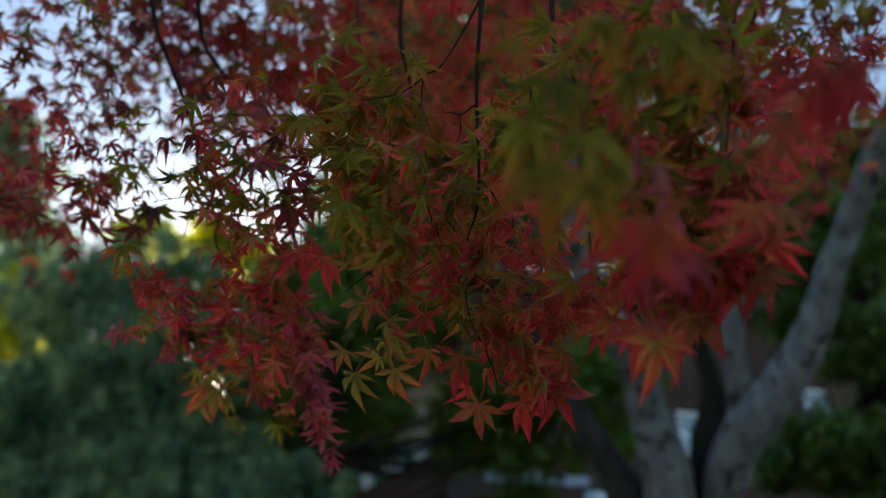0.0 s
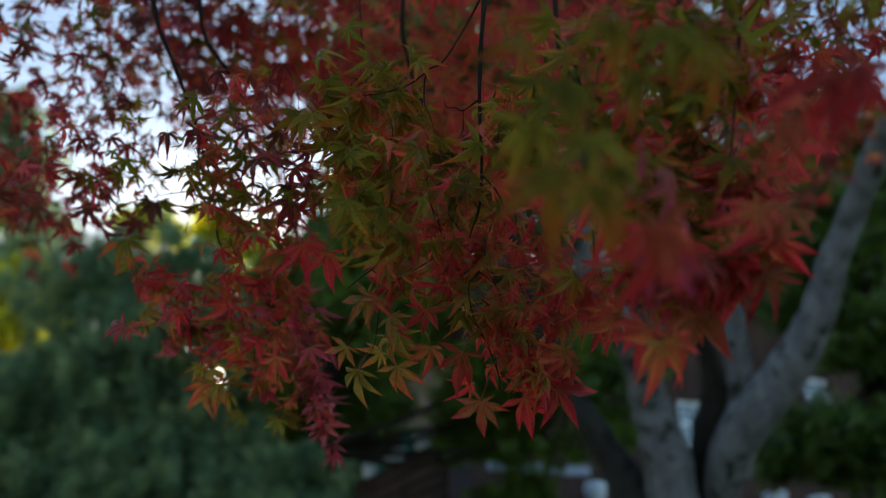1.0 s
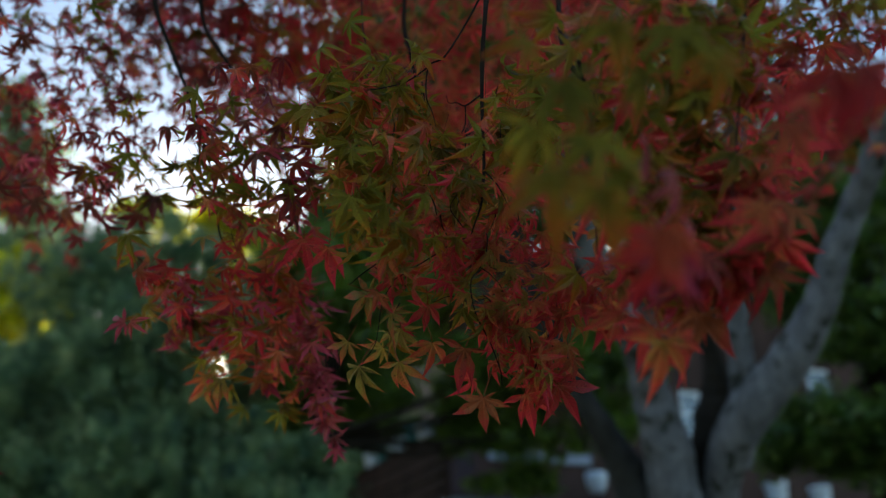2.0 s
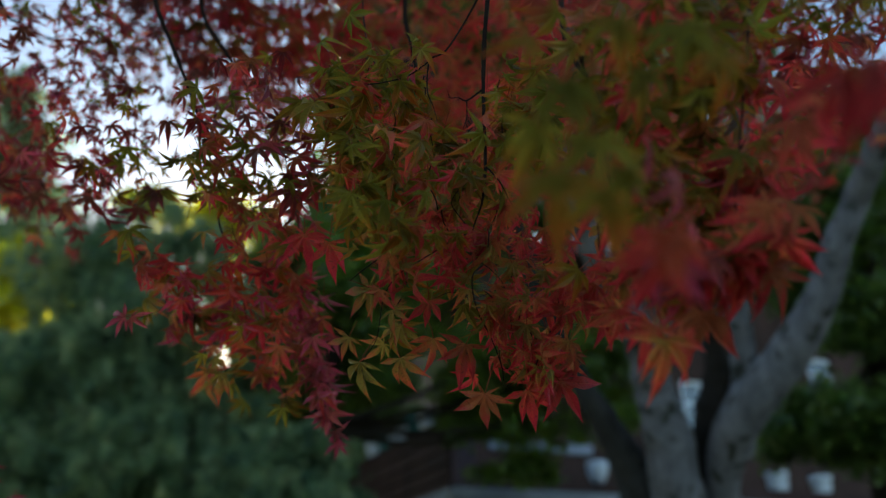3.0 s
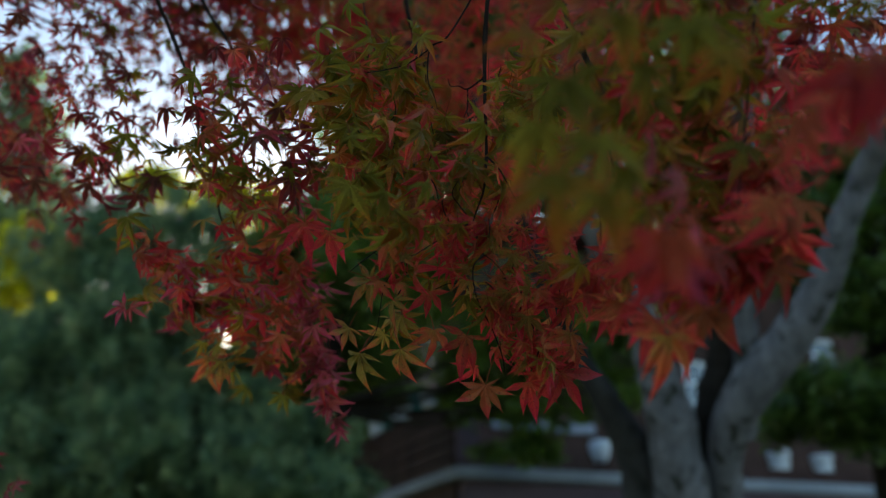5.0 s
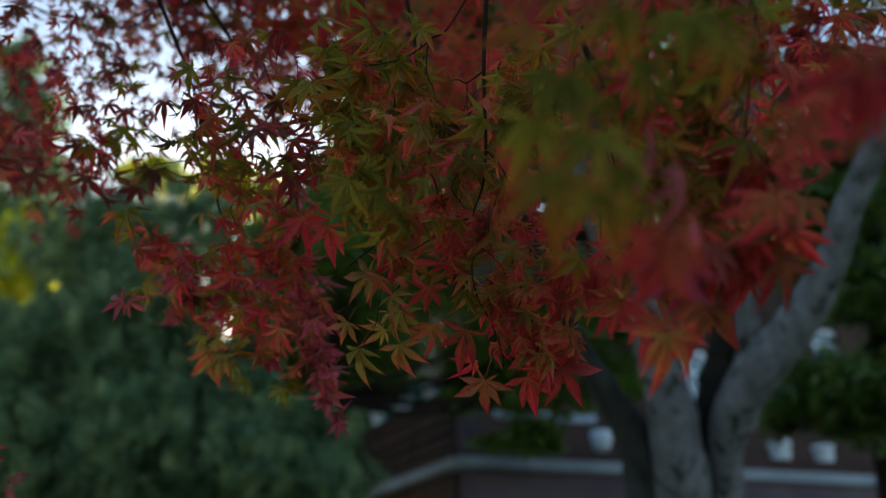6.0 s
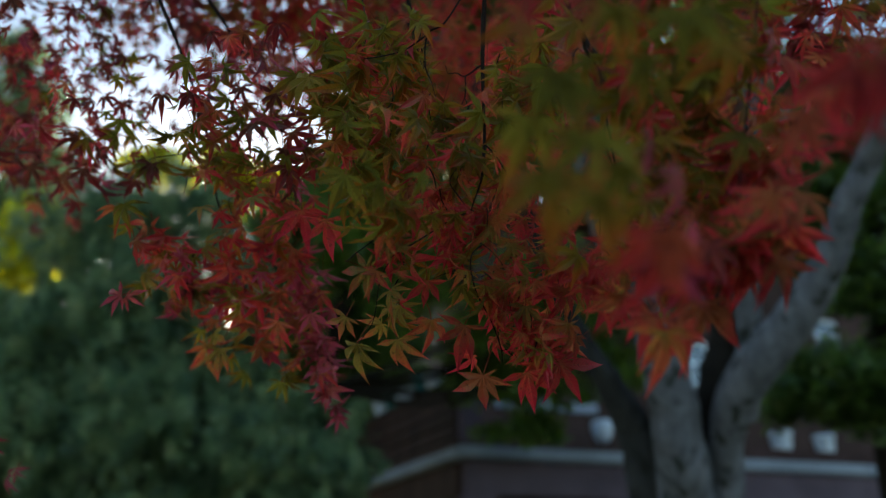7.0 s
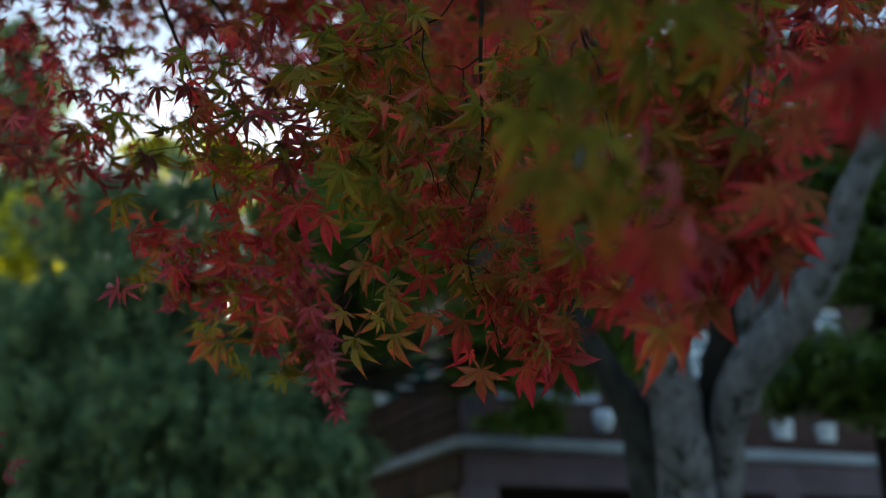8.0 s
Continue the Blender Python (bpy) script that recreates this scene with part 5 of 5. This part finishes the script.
def take():
    got = CLUMPS[:]
    CLUMPS.clear()
    return got


def tree(name, at, label, stem, blobs, leaf, material, seed, clump=45, spread_by=0.2, tuft=(1.2, 1.2, 0.7)):
    t = thing(name, at, label, "tree")
    o = Vector(at)
    part("trunk", limb_mesh([(*(Vector(p) - o), r) for p, r in stem], 10, 6, 0.15, seed), DARK_BARK, t, "", True)
    for centre, radii, count in blobs[::2]:
        top = stem[-2][0]
        mid = [(a + b) / 2 for a, b in zip(top, centre)]
        part("branch", limb_mesh([(*(Vector(top) - o), 0.05), (*(Vector(mid) - o + Vector((0, 0, -0.15))), 0.035), (*(Vector(centre) - o), 0.012)], 6, 4, 0.1, seed), DARK_BARK, t, "", True)
    me = crown_mesh("crown", [([c - k for c, k in zip(p, at)], r, n) for p, r, n in blobs], leaf, material, seed, clump, spread_by, tuft=tuft)
    hang("crown", me, t, "", None, "stuff")
    return t


clump((-5.85, 7.92, 4.81), (0.84, 1.2, 1.2), 12540)
clump((-4.08, 8, 3.97), (0.87, 1, 0.75), 17600)
clump((-3.61, 7.77, 5.27), (0.73, 1, 0.67), 9900)
clump((-3.03, 7.78, 4.38), (0.75, 1, 0.7), 15675)
clump((-2.82, 7.83, 5.58), (0.62, 0.8, 0.5), 5940)
clump((-4.65, 8.15, 4.14), (0.59, 0.8, 0.48), 7000)
clump((-4.62, 9.9, 5.31), (0.67, 0.8, 0.52), 6000)
clump((-3.66, 9.69, 5.7), (0.59, 0.8, 0.74), 6750)
clump((-5.29, 10.11, 4.92), (0.67, 0.8, 0.45), 4500)
clump((-3.36, 10.23, 4.65), (0.59, 0.8, 0.37), 5700)
clump((-4.03, 9.39, 6.3), (0.67, 0.8, 0.45), 4500)
clump((-2.77, 9.51, 6.03), (0.37, 0.6, 0.45), 3750)
clump((-2.99, 9.31, 6.43), (0.37, 0.6, 0.3), 2250)
clump((-2.47, 10.23, 4.64), (0.45, 0.8, 0.37), 3800)
clump((-3.75, 7.97, 4.67), (0.3, 0.6, 0.28), 2280)
clump((-4.18, 8.03, 4.34), (0.71, 0.8, 0.3), 7600)
clump((-3.67, 7.9, 5.68), (0.5, 0.8, 0.38), 4950)
clump((-3.83, 7.79, 3.07), (0.91, 1, 0.75), 19800)
clump((-2.65, 7.68, 3.26), (0.86, 1, 0.7), 19800)
clump((-1.8, 7.54, 3.07), (0.58, 0.8, 0.42), 11000)
clump((-1.29, 7.47, 2.76), (0.61, 0.8, 0.41), 11000)
clump((-2.75, 7.83, 4.71), (0.36, 0.8, 0.36), 3762)
clump((-2.09, 7.93, 4.94), (0.24, 0.5, 0.24), 1800)
clump((-2.31, 7.8, 4.76), (0.21, 0.4, 0.18), 2090)
clump((-2.45, 7.88, 4.17), (0.35, 0.6, 0.23), 3000)
clump((-2.19, 8, 3.93), (0.29, 0.5, 0.21), 2600)
clump((-2.48, 7.75, 4.43), (0.17, 0.5, 0.23), 1710)
clump((-1.93, 7.77, 4.37), (0.15, 0.5, 0.23), 1800)
# unseen low clumps, added to stop the sun shining under the crown
clump((-3.52, 8.42, 1.4), (1.36, 1, 0.68), 9000)
clump((-1.8, 8.13, 1.49), (1.22, 1, 0.61), 9000)
clump((-2.67, 8.49, 0.82), (1.63, 1, 0.51), 7000)
clump((-1.96, 8.26, 4.29), (0.24, 0.5, 0.24), 2400)
clump((-1.18, 7.84, 3.35), (0.28, 0.6, 0.22), 1980)
clump((-0.944, 7.914, 2.985), (0.27, 0.5, 0.24), 3600)
clump((-1.244, 7.642, 3.518), (0.22, 0.5, 0.16), 2000)
clump((-0.835, 7.739, 3.323), (0.14, 0.5, 0.14), 900)
clump((-1.652, 7.546, 3.713), (0.22, 0.5, 0.14), 1800)
clump((-1.67, 7.77, 3.5), (0.28, 0.6, 0.17), 1760)
clump((-5.09, 8, 3.12), (0.99, 1, 0.88), 11000)
clump((-3.89, 7.99, 2.24), (1.15, 1, 0.63), 17600)
clump((-4.03, 8.4, 2.75), (0.85, 0.8, 0.34), 10000)
clump((-2.51, 8.42, 2.7), (0.85, 0.8, 0.34), 9000)
clump((-2.48, 7.93, 2.33), (1.15, 1, 0.58), 17600)
clump((-1.19, 7.71, 2.3), (0.51, 0.8, 0.36), 8800)
clump((-5.37, 8.51, 2.14), (0.99, 1, 0.77), 6600)
tree("evergreen_tree", (-3.264, 8.287, 0), "broad evergreen tree with soft blue-green foliage", [((-3.264, 8.287, 0), 0.22), ((-3.264, 8.838, 2.986), 0.16), ((-3.264, 8.287, 4.054), 0.12), ((-3.363, 7.827, 5.165), 0.05)],
     take(), 0.06, NEEDLE_GREEN, 21, 60, 0.1, (0.8, 0.8, 1.5))
clump((-9.32, 16.41, 9.15), (1.02, 0.8, 0.89), 1800)
clump((-6.13, 15.45, 10.95), (1.4, 0.6, 0.45), 650)
clump((-4.73, 15.61, 10.6), (1.02, 0.6, 0.64), 900)
clump((-3.84, 15.78, 10.26), (0.76, 0.6, 0.76), 700)
clump((-9.009, 16.043, 8.984), (0.45, 0.4, 0.32), 420)
clump((-9.047, 16.043, 8.984), (0.16, 0.4, 0.14), 190)
clump((-9.333, 15.943, 9.185), (0.12, 0.4, 0.12), 120)
clump((-8.661, 16.028, 9.005), (0.14, 0.4, 0.11), 130)
clump((-8.86, 15.613, 9.813), (0.14, 0.4, 0.15), 140)
clump((-8.611, 15.537, 9.955), (0.11, 0.4, 0.11), 100)
clump((-8.96, 16.271, 8.542), (0.12, 0.4, 0.11), 110)
clump((-9.258, 16.17, 8.742), (0.11, 0.4, 0.11), 100)
clump((-9.457, 16.389, 8.323), (0.11, 0.4, 0.11), 90)
clump((-9.358, 15.76, 9.538), (0.25, 0.4, 0.25), 200)
clump((-6.434, 15.165, 10.632), (0.50, 0.4, 0.17), 200)
clump((-5.401, 16.972, 7.111), (0.09, 0.4, 0.09), 60)
tree("yellow_green_tree", (-10.588, 17.586, 0), "sunlit yellow-green tree behind the evergreen", [((-10.588, 17.586, 0), 0.25), ((-10.588, 18.17, 5.767), 0.2), ((-10.334, 16.417, 9.158), 0.14), ((-10.079, 14.663, 12.55), 0.06)],
     take(), 0.26, YELLOW_GREEN, 22)
clump((-10.87, 17.37, 13.86), (0.89, 1, 1.19), 2600)
clump((-10.87, 18.05, 12.54), (1.19, 1, 1.04), 2600)
clump((-11.01, 16.76, 15.04), (0.53, 0.8, 0.74), 900)
clump((-12.35, 17.79, 13.07), (1.34, 1.2, 2.08), 3000)
clump((-11.46, 19.56, 9.64), (1.34, 1, 1.19), 4000)
clump((-10.12, 19, 10.69), (1.04, 1, 1.04), 3000)
clump((-11.01, 18.67, 11.35), (1.34, 1, 0.74), 2500)
clump((-12.35, 18.88, 10.96), (1.34, 1, 1.19), 2500)
tree("tall_conifer_tree", (-11.163, 20.509, 0), "tall hazy grey-green conifer in the distance", [((-11.163, 20.509, 0), 0.35), ((-11.163, 21.19, 6.469), 0.3), ((-11.015, 18.464, 11.746), 0.2), ((-10.866, 16.419, 15.703), 0.06)],
     take(), 0.2, NEEDLE_GREEN, 28)
# dark trees beside and behind the house
clump((3.75, 6.53, 5.14), (0.48, 0.7, 0.37), 3600)
clump((3.69, 6.42, 5.57), (0.48, 0.6, 0.27), 2600)
clump((4.23, 6.36, 5.67), (0.32, 0.6, 0.32), 2000)
clump((3.53, 6.72, 4.77), (0.32, 0.6, 0.27), 1600)
clump((3.96, 6.68, 4.4), (0.41, 0.7, 0.36), 3000)
clump((3.49, 7.04, 3.5), (0.46, 0.7, 0.31), 3600)
clump((4, 7.08, 3.41), (0.46, 0.7, 0.36), 3600)
clump((4.49, 7.01, 4.2), (0.42, 1, 0.85), 3600)
clump((3.28, 7.28, 3.47), (0.26, 0.5, 0.21), 1200)
tree("dark_broadleaf_tree", (4.171, 7.254, 0), "dense dark green broadleaf tree in shade", [((4.171, 7.254, 0), 0.2), ((4.277, 7.739, 2.784), 0.15), ((4.17, 7.01, 4.198), 0.1), ((4.064, 6.573, 5.046), 0.05)],
     take(), 0.09, SHADE_GREEN, 23)
clump((-1.05, 7.78, 5.21), (0.43, 0.6, 0.36), 2600)
clump((-0.57, 7.92, 4.94), (0.49, 0.6, 0.43), 2600)
clump((-0.83, 7.7, 5.79), (0.5, 0.6, 0.37), 2400)
clump((-0.08, 7.92, 5.35), (0.56, 0.6, 0.5), 2600)
clump((1.16, 8.14, 4.9), (0.62, 0.6, 0.56), 3000)
clump((0.48, 8.32, 4.57), (0.44, 0.5, 0.44), 1800)
clump((0.96, 9.05, 4.01), (0.72, 0.5, 0.33), 2600)
clump((0.31, 9.01, 4.33), (0.39, 0.5, 0.33), 2200)
clump((0.84, 9.04, 4.48), (0.53, 0.5, 0.33), 2400)
clump((1.49, 8.88, 4.56), (0.59, 0.5, 0.39), 2600)
clump((2.04, 8.81, 4.89), (0.53, 0.5, 0.47), 2200)
clump((1.03, 9.38, 3.6), (0.53, 0.3, 0.17), 1800)
clump((2, 8.92, 4.24), (0.52, 0.5, 0.39), 1800)
clump((-1.42, 8.96, 4.67), (0.6, 0.8, 0.53), 3000)
clump((-1.72, 9.47, 4.13), (0.54, 0.8, 0.41), 2600)
clump((-0.88, 9.02, 4.55), (0.53, 0.6, 0.4), 2000)
tree("slender_green_tree", (-1.5, 8.6, 0), "slender green tree in the shade", [((-1.5, 8.6, 0), 0.14), ((-1.45, 8.921, 2.992), 0.1), ((-1.35, 8.6, 3.858), 0.07), ((-0.81, 7.862, 5.046), 0.04)],
     take(), 0.085, MID_GREEN, 24)
clump((-2.25, 14.6, 5.97), (1.59, 1.5, 1.27), 9000)
clump((-1.45, 13.97, 8.26), (1.42, 1.5, 1.64), 9000)
clump((-3.1, 15.34, 4.56), (1.7, 1.5, 1.17), 8000)
clump((-1.4, 15.57, 4.09), (1.48, 1.2, 1.17), 6000)
clump((-0.14, 13.48, 10.28), (1.92, 1.5, 1.81), 9000)
clump((2.26, 14.03, 11.35), (2.04, 1.5, 1.92), 9000)
clump((2.26, 15.3, 8.9), (2.04, 1.5, 1.92), 7000)
clump((-0.93, 13.23, 10.79), (0.9, 1.2, 1.24), 4500)
clump((-0.66, 13.18, 15.22), (1.53, 1.2, 1.02), 5000)
clump((1.25, 12.99, 15.56), (1.78, 1.2, 1.15), 5000)
clump((3.16, 13.09, 15.32), (1.78, 1.2, 1.27), 5000)
clump((-2.97, 14.39, 8.59), (0.79, 1, 0.68), 3500)
clump((-3.42, 14.86, 7.68), (0.68, 1, 0.79), 3500)
clump((-2.17, 13.96, 9.39), (0.57, 1, 0.68), 3000)
clump((-3.64, 15.79, 5.87), (0.9, 1, 0.9), 4000)
clump((-1.47, 13.01, 13.4), (0.72, 1.2, 0.96), 3500)
clump((-0.15, 13.22, 12.97), (1.68, 1.5, 1.44), 7000)
clump((2.39, 13.86, 13.85), (2.16, 1.5, 1.53), 7000)
# clumps behind the evergreen, added to block the low sun and sky gaps
clump((-5, 15.91, 5.68), (1.13, 1.2, 1.02), 6000)
clump((-6.59, 15.61, 6.29), (1.36, 1.2, 0.9), 6000)
clump((-8.06, 16.3, 4.99), (2.04, 1.2, 1.24), 6000)
clump((-5.79, 16.64, 4.28), (2.49, 1.2, 1.36), 7000)
clump((-7.83, 17.07, 3.48), (2.49, 1.2, 1.13), 6000)
clump((-3.98, 17.14, 3.26), (2.49, 1.2, 1.13), 6000)
tree("dark_forest_tree", (-2.852, 15.578, 0), "tall dark tree behind the garden", [((-2.852, 15.578, 0), 0.35), ((-2.852, 16.357, 4.765), 0.3), ((-2.4, 14.536, 8.282), 0.22), ((-1.495, 12.972, 11.293), 0.1)],
     take(), 0.2, SHADE_GREEN, 25)
clump((8.97, 15.38, 12.96), (2.02, 1.2, 0.94), 5000)
clump((10.99, 15.49, 12.71), (1.61, 1.2, 1.21), 4000)
clump((5.21, 14.24, 15.24), (1.88, 1.2, 1.34), 5000)
clump((6.82, 14.66, 14.4), (1.21, 1.2, 1.21), 4000)
clump((5.48, 15.96, 11.9), (2.28, 1.5, 2.28), 8000)
clump((7.09, 16.87, 10.1), (2.42, 1.5, 2.28), 8000)
clump((9.51, 16.67, 10.45), (2.15, 1.5, 2.15), 7000)
clump((5.75, 17.56, 8.8), (2.42, 1.5, 2.15), 5000)
clump((11.12, 17.27, 9.25), (1.61, 1.5, 2.69), 5000)
tree("dark_forest_tree", (7.093, 18.414, 0), "tall dark tree behind the house", [((7.093, 18.414, 0), 0.35), ((7.093, 19.339, 5.329), 0.3), ((6.824, 17.184, 9.508), 0.22), ((6.421, 15.646, 12.494), 0.1)],
     take(), 0.22, SHADE_GREEN, 26)

clump((-0.5, 21.11, 8.59), (1.71, 1.5, 1.71), 6000)
clump((-1.12, 21.97, 6.94), (1.87, 1.5, 1.71), 6000)
clump((1.22, 20.38, 9.97), (2.02, 1.5, 2.18), 6000)
clump((0.75, 21.38, 8.03), (1.87, 1.5, 1.71), 5000)
clump((-3.15, 21.26, 6.17), (1.34, 1.2, 1.34), 4000)
tree("dark_forest_tree", (-0.184, 21.392, 0), "tall dark tree behind the house", [((-0.184, 21.392, 0), 0.35), ((-0.184, 22.462, 5.965), 0.3), ((-0.34, 20.679, 9.421), 0.22), ((-0.495, 19.253, 12.186), 0.1)],
     take(), 0.26, SHADE_GREEN, 27)

# ---- the house behind ----
YAW, SWING = 14.0, 13.72     # the front, and how much the side wall opens from a right angle
house = thing("terrace_house", (0.240, 10.100, 0), "brown brick and timber house with a pale terrace ledge", "house", turn=YAW)
LZ = 3.492
RUN, DEEP = 14.0, 9.0


def side(bm):
    """Turns a piece of the side wall about the corner of the house."""
    bmesh.ops.rotate(bm, cent=(0, 0, 0), matrix=Matrix.Rotation(radians(SWING), 3, "Z"), verts=bm.verts)
    return bm


part("ledge", box(-0.02, -0.0, LZ - 0.06, RUN, 0.5, LZ + 0.09, 0.02), STONE, house, "pale stone terrace ledge")
part("ledge", side(box(-0.02, 0.12, LZ - 0.057, 0.48, DEEP, LZ + 0.086, 0.02)), STONE, house, "pale stone terrace ledge")
part("terrace_floor", box(0.482, 0.502, LZ - 0.2, RUN, DEEP, LZ + 0.02), STONE, house)
part("beam", box(0.1, 0.08, LZ - 0.5, RUN, 0.42, LZ - 0.063, 0.015), PILLAR, house, "mauve rendered beam")
part("beam", side(box(0.12, 0.3, LZ - 0.49, 0.42, DEEP, LZ - 0.061, 0.015)), DARKWOOD, house)
for x in (0.06, 4.4, 8.8, 13.2):
    part("pillar", box(x, 0.06, 0, x + 0.42, 0.46, LZ - 0.503, 0.02), PILLAR, house, "mauve rendered pillar")
part("porch_wall", box(0.6, 2.4, 0, RUN, 2.65, LZ - 0.2), INSIDE, house, "porch back wall, shade put into its dark plaster colour")
part("side_wall", side(box(0.6, 2.652, 0, 0.8, DEEP, LZ - 0.2)), INSIDE, house, "porch back wall, shade put into its dark plaster colour")
part("parapet", box(0.1, 0.2, LZ + 0.093, 3.4, 0.4, LZ + 0.17, 0.01), BRICK, house, "low brown brick parapet")
part("parapet", box(3.402, 0.19, LZ + 0.093, RUN, 0.41, LZ + 0.29, 0.01), BRICK, house, "low brown brick parapet")
for k in range(5):
    part("parapet_slat", side(box(0.14, 0.404, LZ + 0.11 + 0.19 * k, 0.22, DEEP, LZ + 0.27 + 0.19 * k, 0.008)), DARKWOOD, house, "dark brown board of the side railing")
for k in range(7):
    part("parapet_post", side(box(0.222, 0.5 + 1.35 * k, LZ + 0.089, 0.32, 0.6 + 1.35 * k, LZ + 1.03, 0.008)), DARKWOOD, house)
part("parapet_cap", side(box(0.1, 0.404, LZ + 1.033, 0.36, DEEP, LZ + 1.08, 0.008)), DARKWOOD, house, "dark brown handrail board")
part("parapet_post", box(0.08, 0.18, LZ + 0.173, 0.34, 0.402, LZ + 1.0, 0.015), PILLAR, house, "mauve corner post")
# the upper storey, with an opening for each window
# windows stand in for pale patches of unknown kind, placed to fit the camera's view
WINDOWS = ((4.97, 1.88, 5.43, 2.73), (7.76, 2.74, 8.33, 3.40))
UP, TOP = LZ + 0.02, LZ + 4.7
edges = [1.3]
for x0, z0, x1, z1 in WINDOWS:
    part("upper_wall", box(edges[-1], 2.6, UP, x0, 2.9, TOP), DARKWOOD, house, "dark timber upper wall")
    part("upper_wall", box(x0, 2.6, UP, x1, 2.9, LZ + z0), DARKWOOD, house)
    part("upper_wall", box(x0, 2.6, LZ + z1, x1, 2.9, TOP), DARKWOOD, house)
    w = part("window_frame", box(x0, 2.66, LZ + z0, x0 + 0.07, 2.76, LZ + z1, 0.006), WHITE, house, "white painted window frame")
    part("stile", box(x1 - 0.07, 2.66, LZ + z0, x1, 2.76, LZ + z1, 0.006), WHITE, w)
    part("rail", box(x0 + 0.072, 2.66, LZ + z0, x1 - 0.072, 2.76, LZ + z0 + 0.07, 0.006), WHITE, w)
    part("rail", box(x0 + 0.072, 2.66, LZ + z1 - 0.07, x1 - 0.072, 2.76, LZ + z1, 0.006), WHITE, w)
    part("rail", box(x0 + 0.072, 2.67, LZ + (z0 + z1) / 2 - 0.03, x1 - 0.072, 2.75, LZ + (z0 + z1) / 2 + 0.03, 0.006), WHITE, w)
    part("pane", box(x0 + 0.072, 2.70, LZ + z0 + 0.072, x1 - 0.072, 2.71, LZ + z1 - 0.072), GLASS, w, "glass pane that mirrors the sky")
    part("sill", box(x0 - 0.1, 2.5, LZ + z0 - 0.1, x1 + 0.1, 2.598, LZ + z0 - 0.003, 0.01), STONE, w, "pale stone sill")
    edges.append(x1)
part("upper_wall", box(edges[-1], 2.6, UP, RUN, 2.9, TOP), DARKWOOD, house, "dark timber upper wall")
part("upper_wall", box(1.0, 2.6, UP, 1.298, DEEP, TOP), DARKWOOD, house, "dark timber upper wall")
part("string_course", box(1.302, 2.53, LZ + 1.24, 3.1, 2.597, LZ + 1.4, 0.01), STONE, house, "pale stone band")
part("roof", box(0.4, 2.0, TOP + 0.003, RUN + 0.3, DEEP + 0.4, TOP + 0.2, 0.03), DARKWOOD, house, "dark wooden eaves")


def planter(at, label, w, h, body_mat, seed, plants=True):
    p = thing("planter", at, label, "planter", "planters on the terrace", turn=YAW)
    bm = lathe([(w * 0.36, 0.0), (w * 0.4, 0.02), (w * 0.47, h * 0.85), (w * 0.52, h * 0.87), (w * 0.52, h), (w * 0.45, h), (w * 0.43, h * 0.9)], 18)
    part("pot", bm, body_mat, p, "", True)
    if plants:
        hang("plant", crown_mesh("plant", [((0, 0, h + 0.1), (w * 0.6, w * 0.6, 0.16), 220)], 0.07, SHADE_GREEN, seed), p, "leafy green plant", None, "stuff")
    return p


def lantern(at):
    p = thing("post_lantern", at, "white bell-shaped lantern on a short post", "lamp")
    part("post", lathe([(0.05, 0), (0.05, 0.02), (0.022, 0.04), (0.02, 0.11)], 12), DARKWOOD, p, "", True)
    part("shade", lathe([(0.07, 0.112), (0.10, 0.14), (0.135, 0.24), (0.15, 0.34), (0.14, 0.38), (0.09, 0.395)], 20), WHITE, p, "white glass shade", True)
    part("finial", lathe([(0.03, 0.397), (0.02, 0.42), (0.008, 0.44)], 10), DARKWOOD, p, "", True)


lantern((2.194, 10.896, 3.663))
planter((4.888, 11.568, 3.782), "white enamel pot standing on the brick parapet", 0.33, 0.26, WHITE, 31, False)
planter((5.587, 11.742, 3.782), "white enamel pot standing on the brick parapet", 0.31, 0.24, WHITE, 32, False)
planter((-0.039, 11.083, 4.574), "wide white pot on the side railing", 0.46, 0.2, WHITE, 33, False)
planter((-0.253, 11.49, 4.574), "teal glazed pot with a plant on the side railing", 0.32, 0.24, TEAL, 34)
planter((-0.514, 11.986, 4.574), "white pot on the side railing", 0.44, 0.24, WHITE, 35, False)
planter((-0.723, 12.384, 4.574), "teal glazed pot with a plant on the side railing", 0.34, 0.24, TEAL, 36)
planter((-0.942, 12.8, 4.574), "white pot with a plant on the side railing", 0.34, 0.2, WHITE, 37)
